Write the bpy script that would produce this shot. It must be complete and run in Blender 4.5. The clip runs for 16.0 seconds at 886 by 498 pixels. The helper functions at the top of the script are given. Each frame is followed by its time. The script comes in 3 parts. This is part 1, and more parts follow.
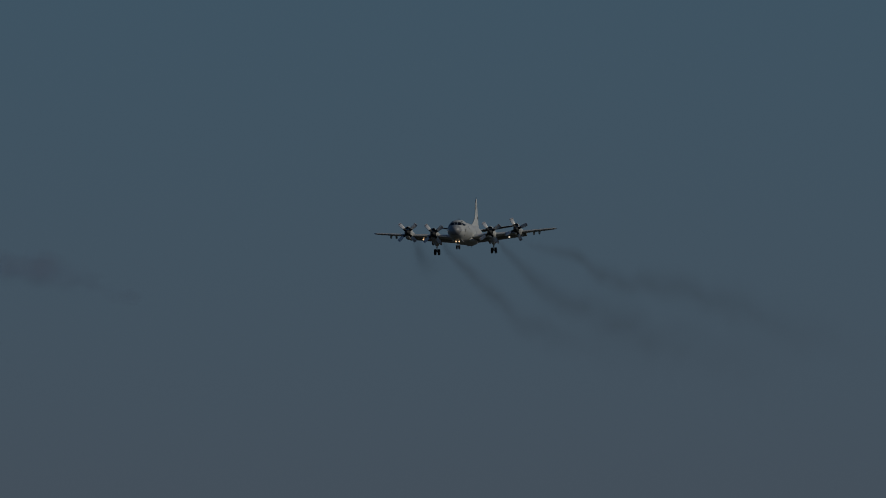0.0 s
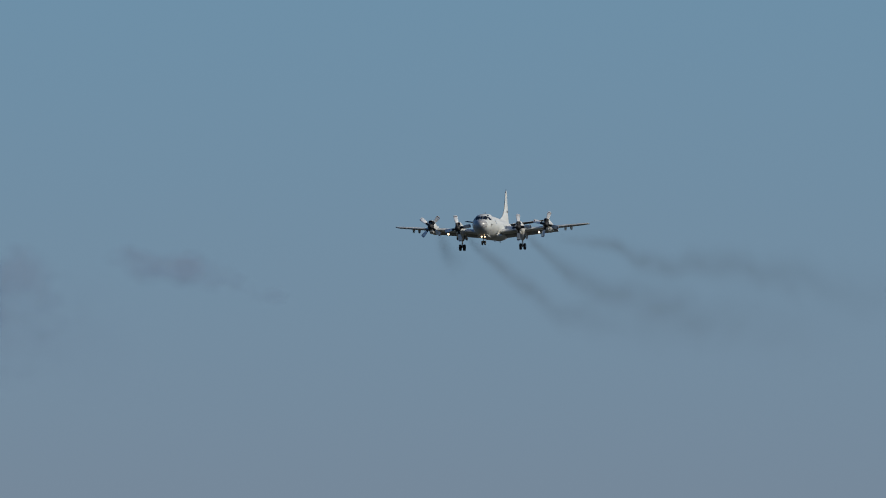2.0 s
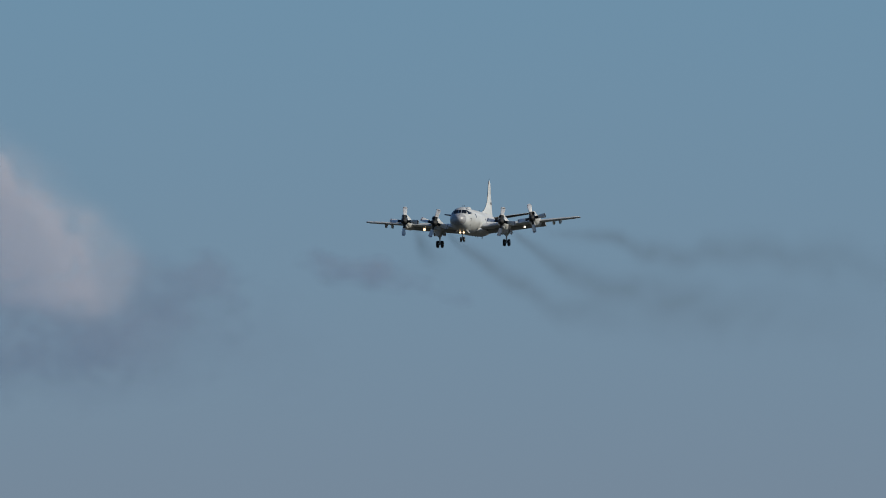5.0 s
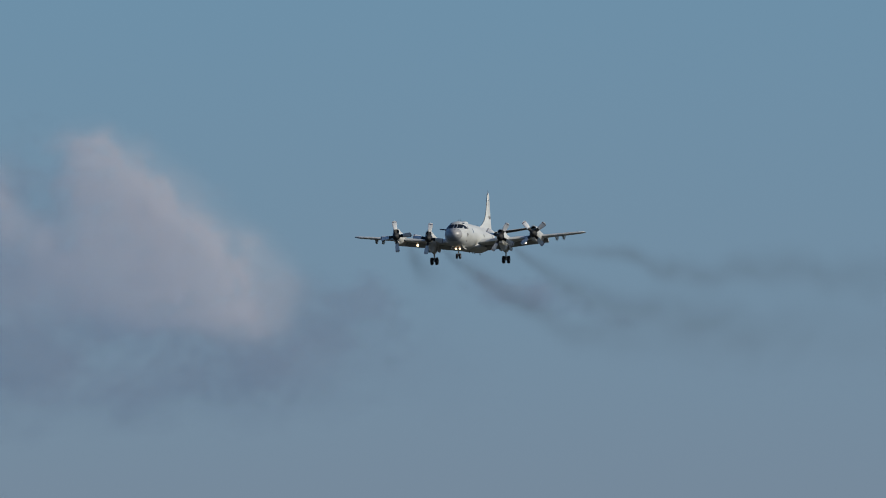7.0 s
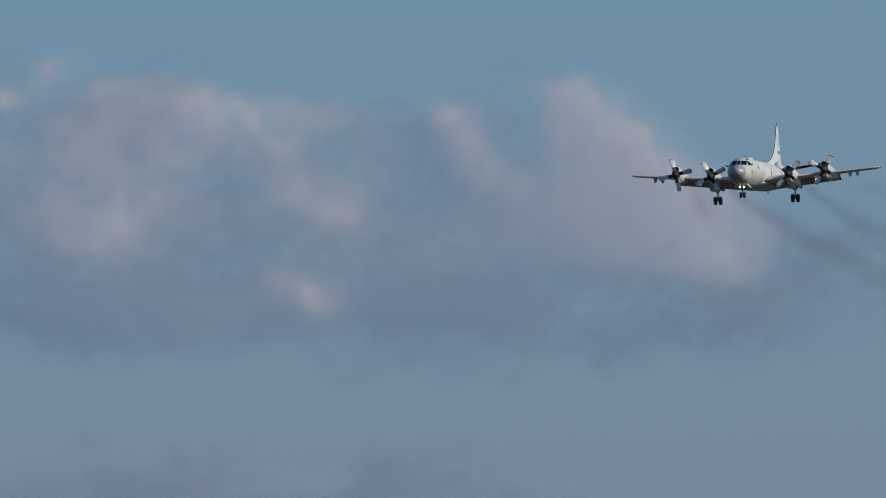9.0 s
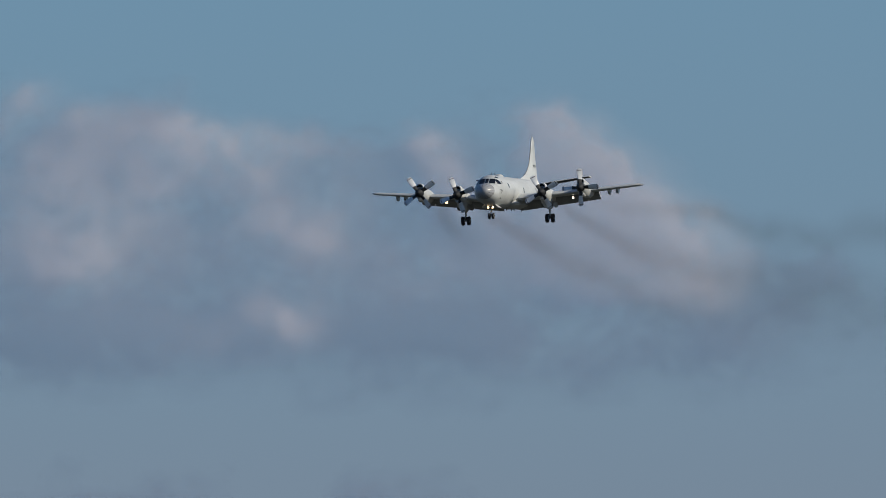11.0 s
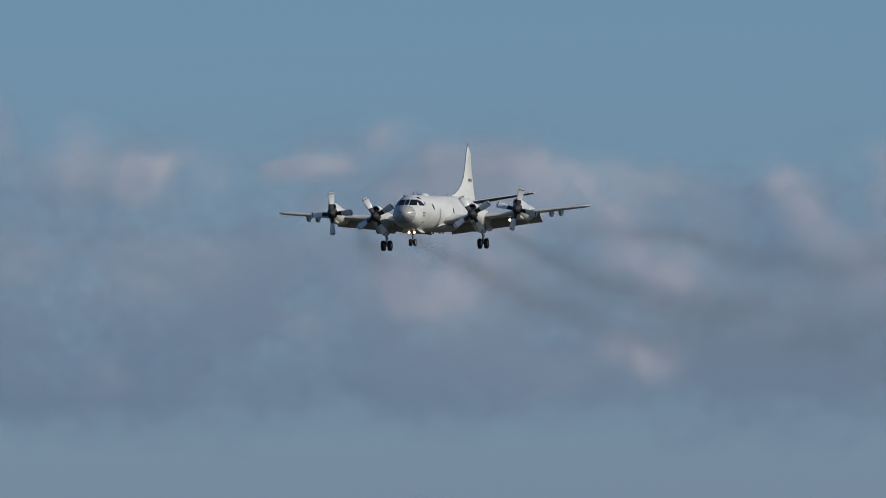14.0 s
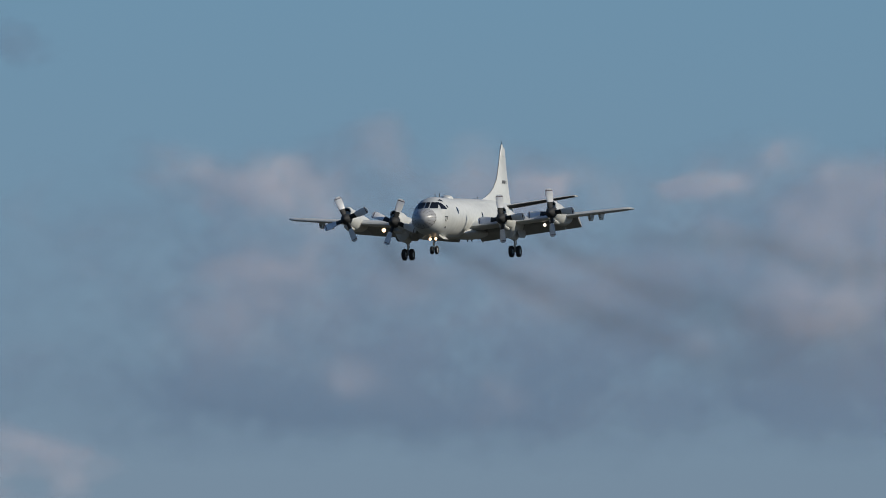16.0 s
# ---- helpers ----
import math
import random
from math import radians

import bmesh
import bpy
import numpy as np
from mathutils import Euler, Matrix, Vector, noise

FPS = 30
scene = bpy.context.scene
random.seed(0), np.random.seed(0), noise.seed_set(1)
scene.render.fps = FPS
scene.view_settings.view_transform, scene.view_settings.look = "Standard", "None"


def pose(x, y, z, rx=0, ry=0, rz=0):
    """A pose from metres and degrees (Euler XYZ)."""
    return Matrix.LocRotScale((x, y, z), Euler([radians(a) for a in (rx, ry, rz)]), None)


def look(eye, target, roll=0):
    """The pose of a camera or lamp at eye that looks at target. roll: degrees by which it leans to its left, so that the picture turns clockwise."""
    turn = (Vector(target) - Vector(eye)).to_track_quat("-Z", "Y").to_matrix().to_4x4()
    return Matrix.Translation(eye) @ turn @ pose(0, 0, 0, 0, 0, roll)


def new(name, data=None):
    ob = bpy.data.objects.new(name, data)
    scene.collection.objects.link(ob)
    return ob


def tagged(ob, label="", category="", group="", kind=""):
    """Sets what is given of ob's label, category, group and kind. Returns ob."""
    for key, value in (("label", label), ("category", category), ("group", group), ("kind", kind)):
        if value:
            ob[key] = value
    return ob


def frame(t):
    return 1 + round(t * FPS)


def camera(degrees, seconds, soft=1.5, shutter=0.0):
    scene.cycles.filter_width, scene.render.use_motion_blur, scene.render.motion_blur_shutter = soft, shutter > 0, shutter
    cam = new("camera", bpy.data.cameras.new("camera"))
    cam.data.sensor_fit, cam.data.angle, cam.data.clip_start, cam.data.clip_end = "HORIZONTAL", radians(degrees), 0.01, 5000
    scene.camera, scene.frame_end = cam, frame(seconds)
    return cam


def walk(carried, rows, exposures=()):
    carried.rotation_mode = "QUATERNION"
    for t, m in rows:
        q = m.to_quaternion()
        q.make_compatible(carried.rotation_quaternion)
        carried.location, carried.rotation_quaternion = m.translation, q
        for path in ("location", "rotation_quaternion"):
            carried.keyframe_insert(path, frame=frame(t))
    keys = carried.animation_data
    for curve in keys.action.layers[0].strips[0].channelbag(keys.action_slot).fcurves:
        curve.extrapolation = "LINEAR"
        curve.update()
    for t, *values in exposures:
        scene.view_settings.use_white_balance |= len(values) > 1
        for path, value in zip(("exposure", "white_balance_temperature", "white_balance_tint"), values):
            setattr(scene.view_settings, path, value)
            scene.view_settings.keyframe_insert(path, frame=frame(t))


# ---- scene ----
EYE = Vector((0.0, 0.0, 1.7))                  # camera height over the field
START = Vector((0.0, 2285.763, 146.591))       # aircraft reference point at the start
SPEED = Vector((-9.0999, -69.4116, -3.9838))   # metres a second, a 3.3 degree glide path
LENS = 3.656
CAMERA_ROWS = [  # seconds, pan and tilt in degrees
    (0, -0.0906, 3.5541), (0.5, -0.2560, 3.5468), (1, -0.2772, 3.6252), (1.5, -0.4468, 3.6280), (2, -0.6887, 3.5534),
    (2.5, -0.8079, 3.5766), (3, -0.9757, 3.5249), (3.5, -1.1002, 3.5583), (4, -1.2197, 3.5639), (6.3, -1.9119, 3.5721),
    (6.5, -1.9980, 3.5777), (7, -2.1368, 3.6600), (7.5, -2.2887, 3.6616), (8, -2.4562, 3.6651), (8.1, -2.5074, 3.6880),
    (8.2, -2.6412, 3.6800), (8.3, -2.8979, 3.6261), (8.4, -3.1077, 3.5910), (8.5, -3.3355, 3.5465), (8.6, -3.5472, 3.5120),
    (8.7, -3.7486, 3.5057), (8.8, -3.9127, 3.4947), (8.9, -4.0299, 3.4743), (9, -4.1156, 3.4348), (9.1, -4.1994, 3.4242),
    (9.2, -4.2421, 3.4463), (9.3, -4.2758, 3.4967), (9.4, -4.2250, 3.5471), (9.5, -4.0605, 3.5809), (9.6, -3.9367, 3.5911),
    (9.8, -3.7070, 3.6162), (10, -3.5185, 3.5936), (10.2, -3.6017, 3.5503), (12.3, -4.7195, 3.5757), (12.5, -4.8437, 3.6141),
    (13, -4.9771, 3.6364), (13.5, -5.2310, 3.6642), (14, -5.4987, 3.7015), (14.5, -5.9224, 3.7384), (15, -6.3570, 3.7569),
    (15.5, -6.7666, 3.7713), (16, -7.1325, 3.7785),
]
FLIGHT_ROWS = [  # seconds, yaw, pitch and roll of the aircraft in degrees
    (0, -7.757, 0.733, -1.221), (0.5, -7.935, 0.322, -1.613), (1, -8.035, 0.433, -1.067), (1.5, -8.128, 0.434, -0.539),
    (2, -8.166, 0.627, -0.597), (2.5, -8.230, 0.270, -0.512), (3, -8.342, 0.078, -0.725), (3.5, -8.343, 0.174, -1.134),
    (4, -8.272, 0.193, -0.870), (6.3, -7.750, 0.388, -0.756), (6.5, -7.692, 0.477, -0.750), (7, -7.623, 0.143, -0.669),
    (7.5, -7.609, 0.156, -0.832), (8, -7.616, 0.313, -1.014), (8.5, -7.714, 0.234, -1.208), (9, -7.756, -0.092, -1.279),
    (9.5, -7.912, -0.399, -1.423), (10, -7.836, -0.581, -1.861), (10.2, -7.779, -0.569, -1.820), (12.3, -7.961, -2.974, 0.124),
    (12.5, -7.965, -3.145, 0.238), (13, -7.901, -3.025, 0.495), (13.5, -7.815, -2.656, 0.091), (14, -7.784, -2.198, -0.452),
    (14.5, -7.770, -1.616, -0.736), (15, -7.724, -1.651, -0.739), (15.5, -7.762, -1.778, -0.566), (16, -7.680, -1.936, -0.770),
]
SKY_TINT, HAZE_TINT = (0.515, 0.68, 0.865, 1), (0.465, 0.507, 0.79, 1)
SKY_STRENGTH, SUN_POWER = 0.0855, 3.6
CLOUD_COLOR, CLOUD_DENSITY, PUFF_DENSITY = (0.66, 0.525, 0.44, 1), 0.64, 0.71
AIRLIGHT_GLOW = (0.040, 0.098, 0.178, 1)
BANK_SHELF = 1.0


def heading(pan, tilt):
    a, e = radians(pan), radians(tilt)
    return Vector((math.sin(a) * math.cos(e), math.cos(a) * math.cos(e), math.sin(e)))


cam = camera(LENS, 16.0, soft=0.95, shutter=0.08)
walk(cam, [(t, look(EYE, EYE + 1000 * heading(pan, tilt))) for t, pan, tilt in CAMERA_ROWS],
     exposures=[(0, -1.65), (0.1, -1.32), (0.2, -0.95), (0.3, -0.42), (0.4, -0.1), (0.5, 0.0), (16, 0.0)])

# ---- world, sun ----
SUN_AZ, SUN_EL = 95.0, 31.0       # compass bearing from +Y clockwise, height, degrees
world = bpy.data.worlds.new("world")
scene.world = world
world.use_nodes = True
wn, wl = world.node_tree.nodes, world.node_tree.links
sky = wn.new("ShaderNodeTexSky")
sky.sky_type, sky.sun_disc = "NISHITA", False
sky.sun_elevation, sky.sun_rotation = radians(SUN_EL), radians(SUN_AZ)
sky.air_density, sky.dust_density, sky.ozone_density = 1.0, 0.4, 3.0
tint = wn.new("ShaderNodeMix")
tint.data_type, tint.blend_type = "RGBA", "MULTIPLY"
tint.inputs[0].default_value = 1.0
coord, split, lift, haze = wn.new("ShaderNodeTexCoord"), wn.new("ShaderNodeSeparateXYZ"), wn.new("ShaderNodeMapRange"), wn.new("ShaderNodeMix")
haze.data_type = "RGBA"
haze.inputs[6].default_value, haze.inputs[7].default_value = HAZE_TINT, SKY_TINT
lift.inputs["From Min"].default_value, lift.inputs["From Max"].default_value = 0.030, 0.085
wl.new(coord.outputs["Generated"], split.inputs[0])
wl.new(split.outputs[2], lift.inputs["Value"])
wl.new(lift.outputs[0], haze.inputs[0])
wl.new(haze.outputs[2], tint.inputs[7])
wl.new(sky.outputs[0], tint.inputs[6])
wl.new(tint.outputs[2], wn["Background"].inputs[0])
wn["Background"].inputs[1].default_value = SKY_STRENGTH

sun_data = bpy.data.lights.new("sun", "SUN")
sun_data.energy, sun_data.angle, sun_data.color = SUN_POWER, radians(0.5), (1.0, 0.925, 0.78)
sun = new("sun", sun_data)
sun.matrix_world = look((0, 0, 500), Vector((0, 0, 500)) - 100 * heading(SUN_AZ, SUN_EL))
scene.cycles.transparent_max_bounces = 64


# ---- materials ----
def material(name, color, rough=0.5, metal=0.0, grain=0.0, scale=3.0, stain=0.0, stain_scale=0.4, bump=0.0, glow=None, gloss=0.5):
    """A principled paint, metal or rubber with fine grain, broad stains and a fine relief."""
    m = bpy.data.materials.new(name)
    m.use_nodes = True
    n, l = m.node_tree.nodes, m.node_tree.links
    b = n["Principled BSDF"]
    b.inputs["Base Color"].default_value = (*color, 1)
    b.inputs["Roughness"].default_value, b.inputs["Metallic"].default_value = rough, metal
    b.inputs["Specular IOR Level"].default_value = gloss
    if glow:
        b.inputs["Emission Color"].default_value = (*glow[:3], 1)
        b.inputs["Emission Strength"].default_value = glow[3]
    if grain or stain or bump:
        tc = n.new("ShaderNodeTexCoord")
        fine, broad = n.new("ShaderNodeTexNoise"), n.new("ShaderNodeTexNoise")
        fine.inputs["Scale"].default_value, fine.inputs["Detail"].default_value = scale, 6
        broad.inputs["Scale"].default_value, broad.inputs["Detail"].default_value = stain_scale, 4
        stretch = n.new("ShaderNodeMapping")
        stretch.inputs["Scale"].default_value = (1.0, 0.35, 1.0)
        l.new(tc.outputs["Object"], fine.inputs["Vector"])
        l.new(tc.outputs["Object"], stretch.inputs["Vector"])
        l.new(stretch.outputs[0], broad.inputs["Vector"])
        last = None
        for tex, amount in ((fine, grain), (broad, stain)):
            r = n.new("ShaderNodeMapRange")
            r.inputs["From Min"].default_value, r.inputs["From Max"].default_value = 0.3, 0.7
            r.inputs["To Min"].default_value, r.inputs["To Max"].default_value = 1 - amount, 1 + 0.4 * amount
            l.new(tex.outputs["Fac"], r.inputs["Value"])
            mx = n.new("ShaderNodeMix")
            mx.data_type, mx.blend_type = "RGBA", "MULTIPLY"
            mx.inputs[0].default_value = 1.0
            mx.inputs[6].default_value = (*color, 1)
            if last:
                l.new(last, mx.inputs[6])
            l.new(r.outputs[0], mx.inputs[7])
            last = mx.outputs[2]
        l.new(last, b.inputs["Base Color"])
        if bump:
            bp = n.new("ShaderNodeBump")
            bp.inputs["Strength"].default_value, bp.inputs["Distance"].default_value = bump, 0.02
            l.new(fine.outputs["Fac"], bp.inputs["Height"])
            l.new(bp.outputs[0], b.inputs["Normal"])
    return m


PAINT = material("grey_paint", (0.56, 0.57, 0.55), 0.42, grain=0.09, scale=2.2, stain=0.2, stain_scale=0.5, bump=0.08)
# stained grey, darkened to carry the flaps' shade; doors and a fin line share it
UNDER = material("shaded_stained_grey", (0.33, 0.335, 0.335), 0.5, grain=0.10, scale=2.0, stain=0.25, stain_scale=0.6, bump=0.1)
RADOME = material("radome_coating", (0.35, 0.35, 0.35), 0.36, grain=0.08, scale=3.0, stain=0.15, stain_scale=0.8)
LINE = material("panel_line", (0.07, 0.07, 0.07), 0.6)
GLASS = material("dark_glass", (0.012, 0.014, 0.017), 0.06)
BLACK = material("black_paint", (0.033, 0.034, 0.035), 0.62, grain=0.2, scale=6, gloss=0.2)
BOOT = material("boot_rubber", (0.05, 0.05, 0.052), 0.6, grain=0.15, scale=6, gloss=0.3)
# near-black colour that stands for the shade inside intakes and vents
HOLE_SHADE = material("opening_shade", (0.008, 0.008, 0.008), 0.8, gloss=0.1)
BLADE = material("blade_paint", (0.80, 0.80, 0.79), 0.38, grain=0.08, scale=4, stain=0.1, stain_scale=1.2)
TIP_RED = material("blade_tip_red", (0.07, 0.02, 0.03), 0.45)
TYRE = material("tyre_rubber", (0.03, 0.028, 0.029), 0.75, grain=0.25, scale=9, bump=0.2, gloss=0.25)
STEEL = material("strut_metal", (0.45, 0.45, 0.44), 0.35, 0.6, grain=0.1, scale=8)
RIM = material("rim_white", (0.62, 0.62, 0.60), 0.45, grain=0.15, scale=8)
TAIL_MARK = material("faded_grey_marking", (0.16, 0.16, 0.165), 0.6)
MARK = material("grey_marking", (0.045, 0.045, 0.05), 0.6)
LAMP_WARM = material("lamp_warm", (0.9, 0.85, 0.75), 0.2, glow=(1.0, 0.64, 0.34, 3.4))
LAMP_WHITE = material("lamp_white", (0.9, 0.9, 0.85), 0.2, glow=(1.0, 0.85, 0.68, 2.2))
LAMP_DIM = material("lamp_dim", (0.9, 0.9, 0.88), 0.2, glow=(1.0, 0.95, 0.88, 3.0))
FIELD = material("field_grass", (0.043, 0.045, 0.033), 0.9, grain=0.4, scale=0.8, stain=0.4, stain_scale=0.02, bump=0.4)


def smoke_material():
    m = bpy.data.materials.new("engine_smoke")
    m.use_nodes = True
    n, l = m.node_tree.nodes, m.node_tree.links
    n.remove(n["Principled BSDF"])
    at = n.new("ShaderNodeAttribute")
    at.attribute_name = "vapour"
    tc = n.new("ShaderNodeTexCoord")
    mp = n.new("ShaderNodeMapping")
    mp.inputs["Scale"].default_value = (1, 0.16, 1)
    noi = n.new("ShaderNodeTexNoise")
    noi.inputs["Scale"].default_value, noi.inputs["Detail"].default_value = 0.28, 3
    r = n.new("ShaderNodeMapRange")
    r.inputs["From Min"].default_value, r.inputs["From Max"].default_value = 0.28, 0.72
    r.inputs["To Min"].default_value, r.inputs["To Max"].default_value = 0.65, 1.25
    mul = n.new("ShaderNodeMath")
    mul.operation = "MULTIPLY"
    tr, df, mix = n.new("ShaderNodeBsdfTransparent"), n.new("ShaderNodeBsdfDiffuse"), n.new("ShaderNodeMixShader")
    df.inputs[0].default_value = (0.055, 0.05, 0.05, 1)
    l.new(tc.outputs["Object"], mp.inputs[0])
    l.new(mp.outputs[0], noi.inputs["Vector"])
    l.new(noi.outputs["Fac"], r.inputs["Value"])
    l.new(r.outputs[0], mul.inputs[0])
    l.new(at.outputs["Fac"], mul.inputs[1])
    l.new(mul.outputs[0], mix.inputs[0])
    l.new(tr.outputs[0], mix.inputs[1])
    l.new(df.outputs[0], mix.inputs[2])
    l.new(mix.outputs[0], n["Material Output"].inputs[0])
    return m


def cloud_material():
    m = bpy.data.materials.new("cloud_vapour")
    m.use_nodes = True
    n, l = m.node_tree.nodes, m.node_tree.links
    n.remove(n["Principled BSDF"])
    at = n.new("ShaderNodeAttribute")
    at.attribute_name = "vapour"
    tr, df, mix = n.new("ShaderNodeBsdfTransparent"), n.new("ShaderNodeBsdfDiffuse"), n.new("ShaderNodeMixShader")
    tl, body = n.new("ShaderNodeBsdfTranslucent"), n.new("ShaderNodeMixShader")
    air, both = n.new("ShaderNodeEmission"), n.new("ShaderNodeAddShader")     # even glow put into the clouds for far haze and ambient light
    air.inputs[0].default_value = AIRLIGHT_GLOW
    df.inputs[0].default_value = tl.inputs[0].default_value = CLOUD_COLOR
    body.inputs[0].default_value = 0.2
    l.new(df.outputs[0], body.inputs[1])
    l.new(tl.outputs[0], body.inputs[2])
    l.new(body.outputs[0], both.inputs[0])
    l.new(air.outputs[0], both.inputs[1])
    l.new(at.outputs["Fac"], mix.inputs[0])
    l.new(tr.outputs[0], mix.inputs[1])
    l.new(both.outputs[0], mix.inputs[2])
    l.new(mix.outputs[0], n["Material Output"].inputs[0])
    return m


SMOKE, CLOUD = smoke_material(), cloud_material()


# ---- mesh helpers ----
def part(name, bm, mat, parent=None, label="", smooth=True, place=None):
    """Links a bmesh as one mesh object, under a thing or under a part."""
    bmesh.ops.recalc_face_normals(bm, faces=bm.faces)
    me = bpy.data.meshes.new(name)
    bm.to_mesh(me)
    bm.free()
    me.materials.append(mat)
    if smooth:
        me.shade_smooth()
        me.set_sharp_from_angle(angle=radians(38))
    ob = new(name, me)
    ob.parent = parent
    if place is not None:
        ob.matrix_basis = place
    return tagged(ob, label)


def shared(name, ob, parent, place):
    """Another part on the same mesh."""
    o = new(name, ob.data)
    o.parent = parent
    o.matrix_basis = place
    return o


def loft(rings, caps=True, closed=True, bm=None):
    bm = bm or bmesh.new()
    vs = [[bm.verts.new(p) for p in ring] for ring in rings]
    k = len(rings[0])
    for a, b in zip(vs, vs[1:]):
        for i in range(k if closed else k - 1):
            j = (i + 1) % k
            bm.faces.new((a[i], a[j], b[j], b[i]))
    if caps:
        bm.faces.new(vs[0])
        bm.faces.new(vs[-1])
    return bm


def tube(path, radii, k=12, bm=None, squash=1.0):
    """A round bar along a path of points."""
    pts = [Vector(p) for p in path]
    rings = []
    for i, p in enumerate(pts):
        d = (pts[min(i + 1, len(pts) - 1)] - pts[max(i - 1, 0)]).normalized()
        side = d.cross(Vector((0, 0, 1)) if abs(d.z) < 0.9 else Vector((1, 0, 0))).normalized()
        up = side.cross(d)
        r = radii[i] if hasattr(radii, "__len__") else radii
        rings.append([p + r * (math.cos(a) * side + squash * math.sin(a) * up) for a in (2 * math.pi * j / k for j in range(k))])
    return loft(rings, bm=bm)


def slab(corners, thick, bm=None, bevel=0.0):
    """A plate of that thickness on a ring of corners."""
    c = [Vector(p) for p in corners]
    nrm = (c[1] - c[0]).cross(c[-1] - c[0]).normalized() * (thick / 2)
    b = bm or bmesh.new()
    loft([[p - nrm for p in c], [p + nrm for p in c]], bm=b)
    if bevel:
        bmesh.ops.bevel(b, geom=b.edges[:], offset=bevel, segments=2, affect="EDGES")
    return b


def curve_through(xs, ys):
    """A smooth interpolation through a few stations, with no overshoot."""
    xs, ys = np.array(xs, float), np.array(ys, float)
    d = np.diff(ys) / np.diff(xs)
    m = np.concatenate([[d[0]], np.where(d[:-1] * d[1:] > 0, 2 * d[:-1] * d[1:] / (d[:-1] + d[1:] + 1e-12), 0), [d[-1]]])

    def at(x):
        x = min(max(x, xs[0]), xs[-1])
        i = min(max(int(np.searchsorted(xs, x)) - 1, 0), len(xs) - 2)
        h = xs[i + 1] - xs[i]
        s = (x - xs[i]) / h
        return float((2 * s**3 - 3 * s**2 + 1) * ys[i] + (s**3 - 2 * s**2 + s) * h * m[i] + (-2 * s**3 + 3 * s**2) * ys[i + 1] + (s**3 - s**2) * h * m[i + 1])
    return at


AIRFOIL = [(1.0, 0.004), (0.8, 0.035), (0.6, 0.062), (0.4, 0.078), (0.25, 0.078), (0.12, 0.062), (0.05, 0.043), (0.015, 0.024), (0.0, 0.0),
           (0.015, -0.018), (0.05, -0.030), (0.12, -0.040), (0.25, -0.046), (0.4, -0.045), (0.6, -0.034), (0.8, -0.018), (1.0, -0.004)]


def aerofoil(x, lead, chord, z, thick=1.0, cut=1.0, twist=0.0):
    """A ring of wing-section points at span x; cut ends the section short of its trailing edge."""
    out = []
    for s, h in AIRFOIL:
        s, h = min(s, cut), h
        y, dz = s * chord, h * chord * thick
        out.append((x, lead + y, z + dz - y * math.sin(radians(twist))))
    return out


# ---- the field under the glide path ----
gm = bmesh.new()
bmesh.ops.create_circle(gm, cap_ends=True, radius=9000, segments=96)
ground = tagged(part("ground", gm, FIELD, smooth=False), "flat green grass field under the glide path", "ground", kind="structure")

# ---- clouds ----
CLOUD_RANGE = 4500.0


def lattice_noise(u, v, seed):
    """Smooth value noise on a unit lattice."""
    rng = np.random.RandomState(seed)
    table = rng.rand(128, 128)
    iu, iv = np.floor(u).astype(int), np.floor(v).astype(int)
    fu, fv = u - iu, v - iv
    fu, fv = fu * fu * fu * (fu * (6 * fu - 15) + 10), fv * fv * fv * (fv * (6 * fv - 15) + 10)
    a, b = table[iu % 128, iv % 128], table[(iu + 1) % 128, iv % 128]
    c, d = table[iu % 128, (iv + 1) % 128], table[(iu + 1) % 128, (iv + 1) % 128]
    return (a * (1 - fu) + b * fu) * (1 - fv) + (c * (1 - fu) + d * fu) * fv


def fractal(u, v, seed, octaves=5, gain=0.5):
    total, amp, norm = 0.0, 1.0, 0.0
    ca, sa = math.cos(0.6), math.sin(0.6)
    for i in range(octaves):
        total = total + amp * lattice_noise(u, v, seed + i)
        norm += amp
        u, v = 2.03 * (ca * u - sa * v) + 11.3, 2.03 * (sa * u + ca * v) + 5.7
        amp *= gain
    return total / norm


def ramp(x, a, b):
    s = np.clip((x - a) / (b - a), 0, 1)
    return s * s * (3 - 2 * s)


CLOUD_LAYERS, LAYER_GAP = 5, 4.0


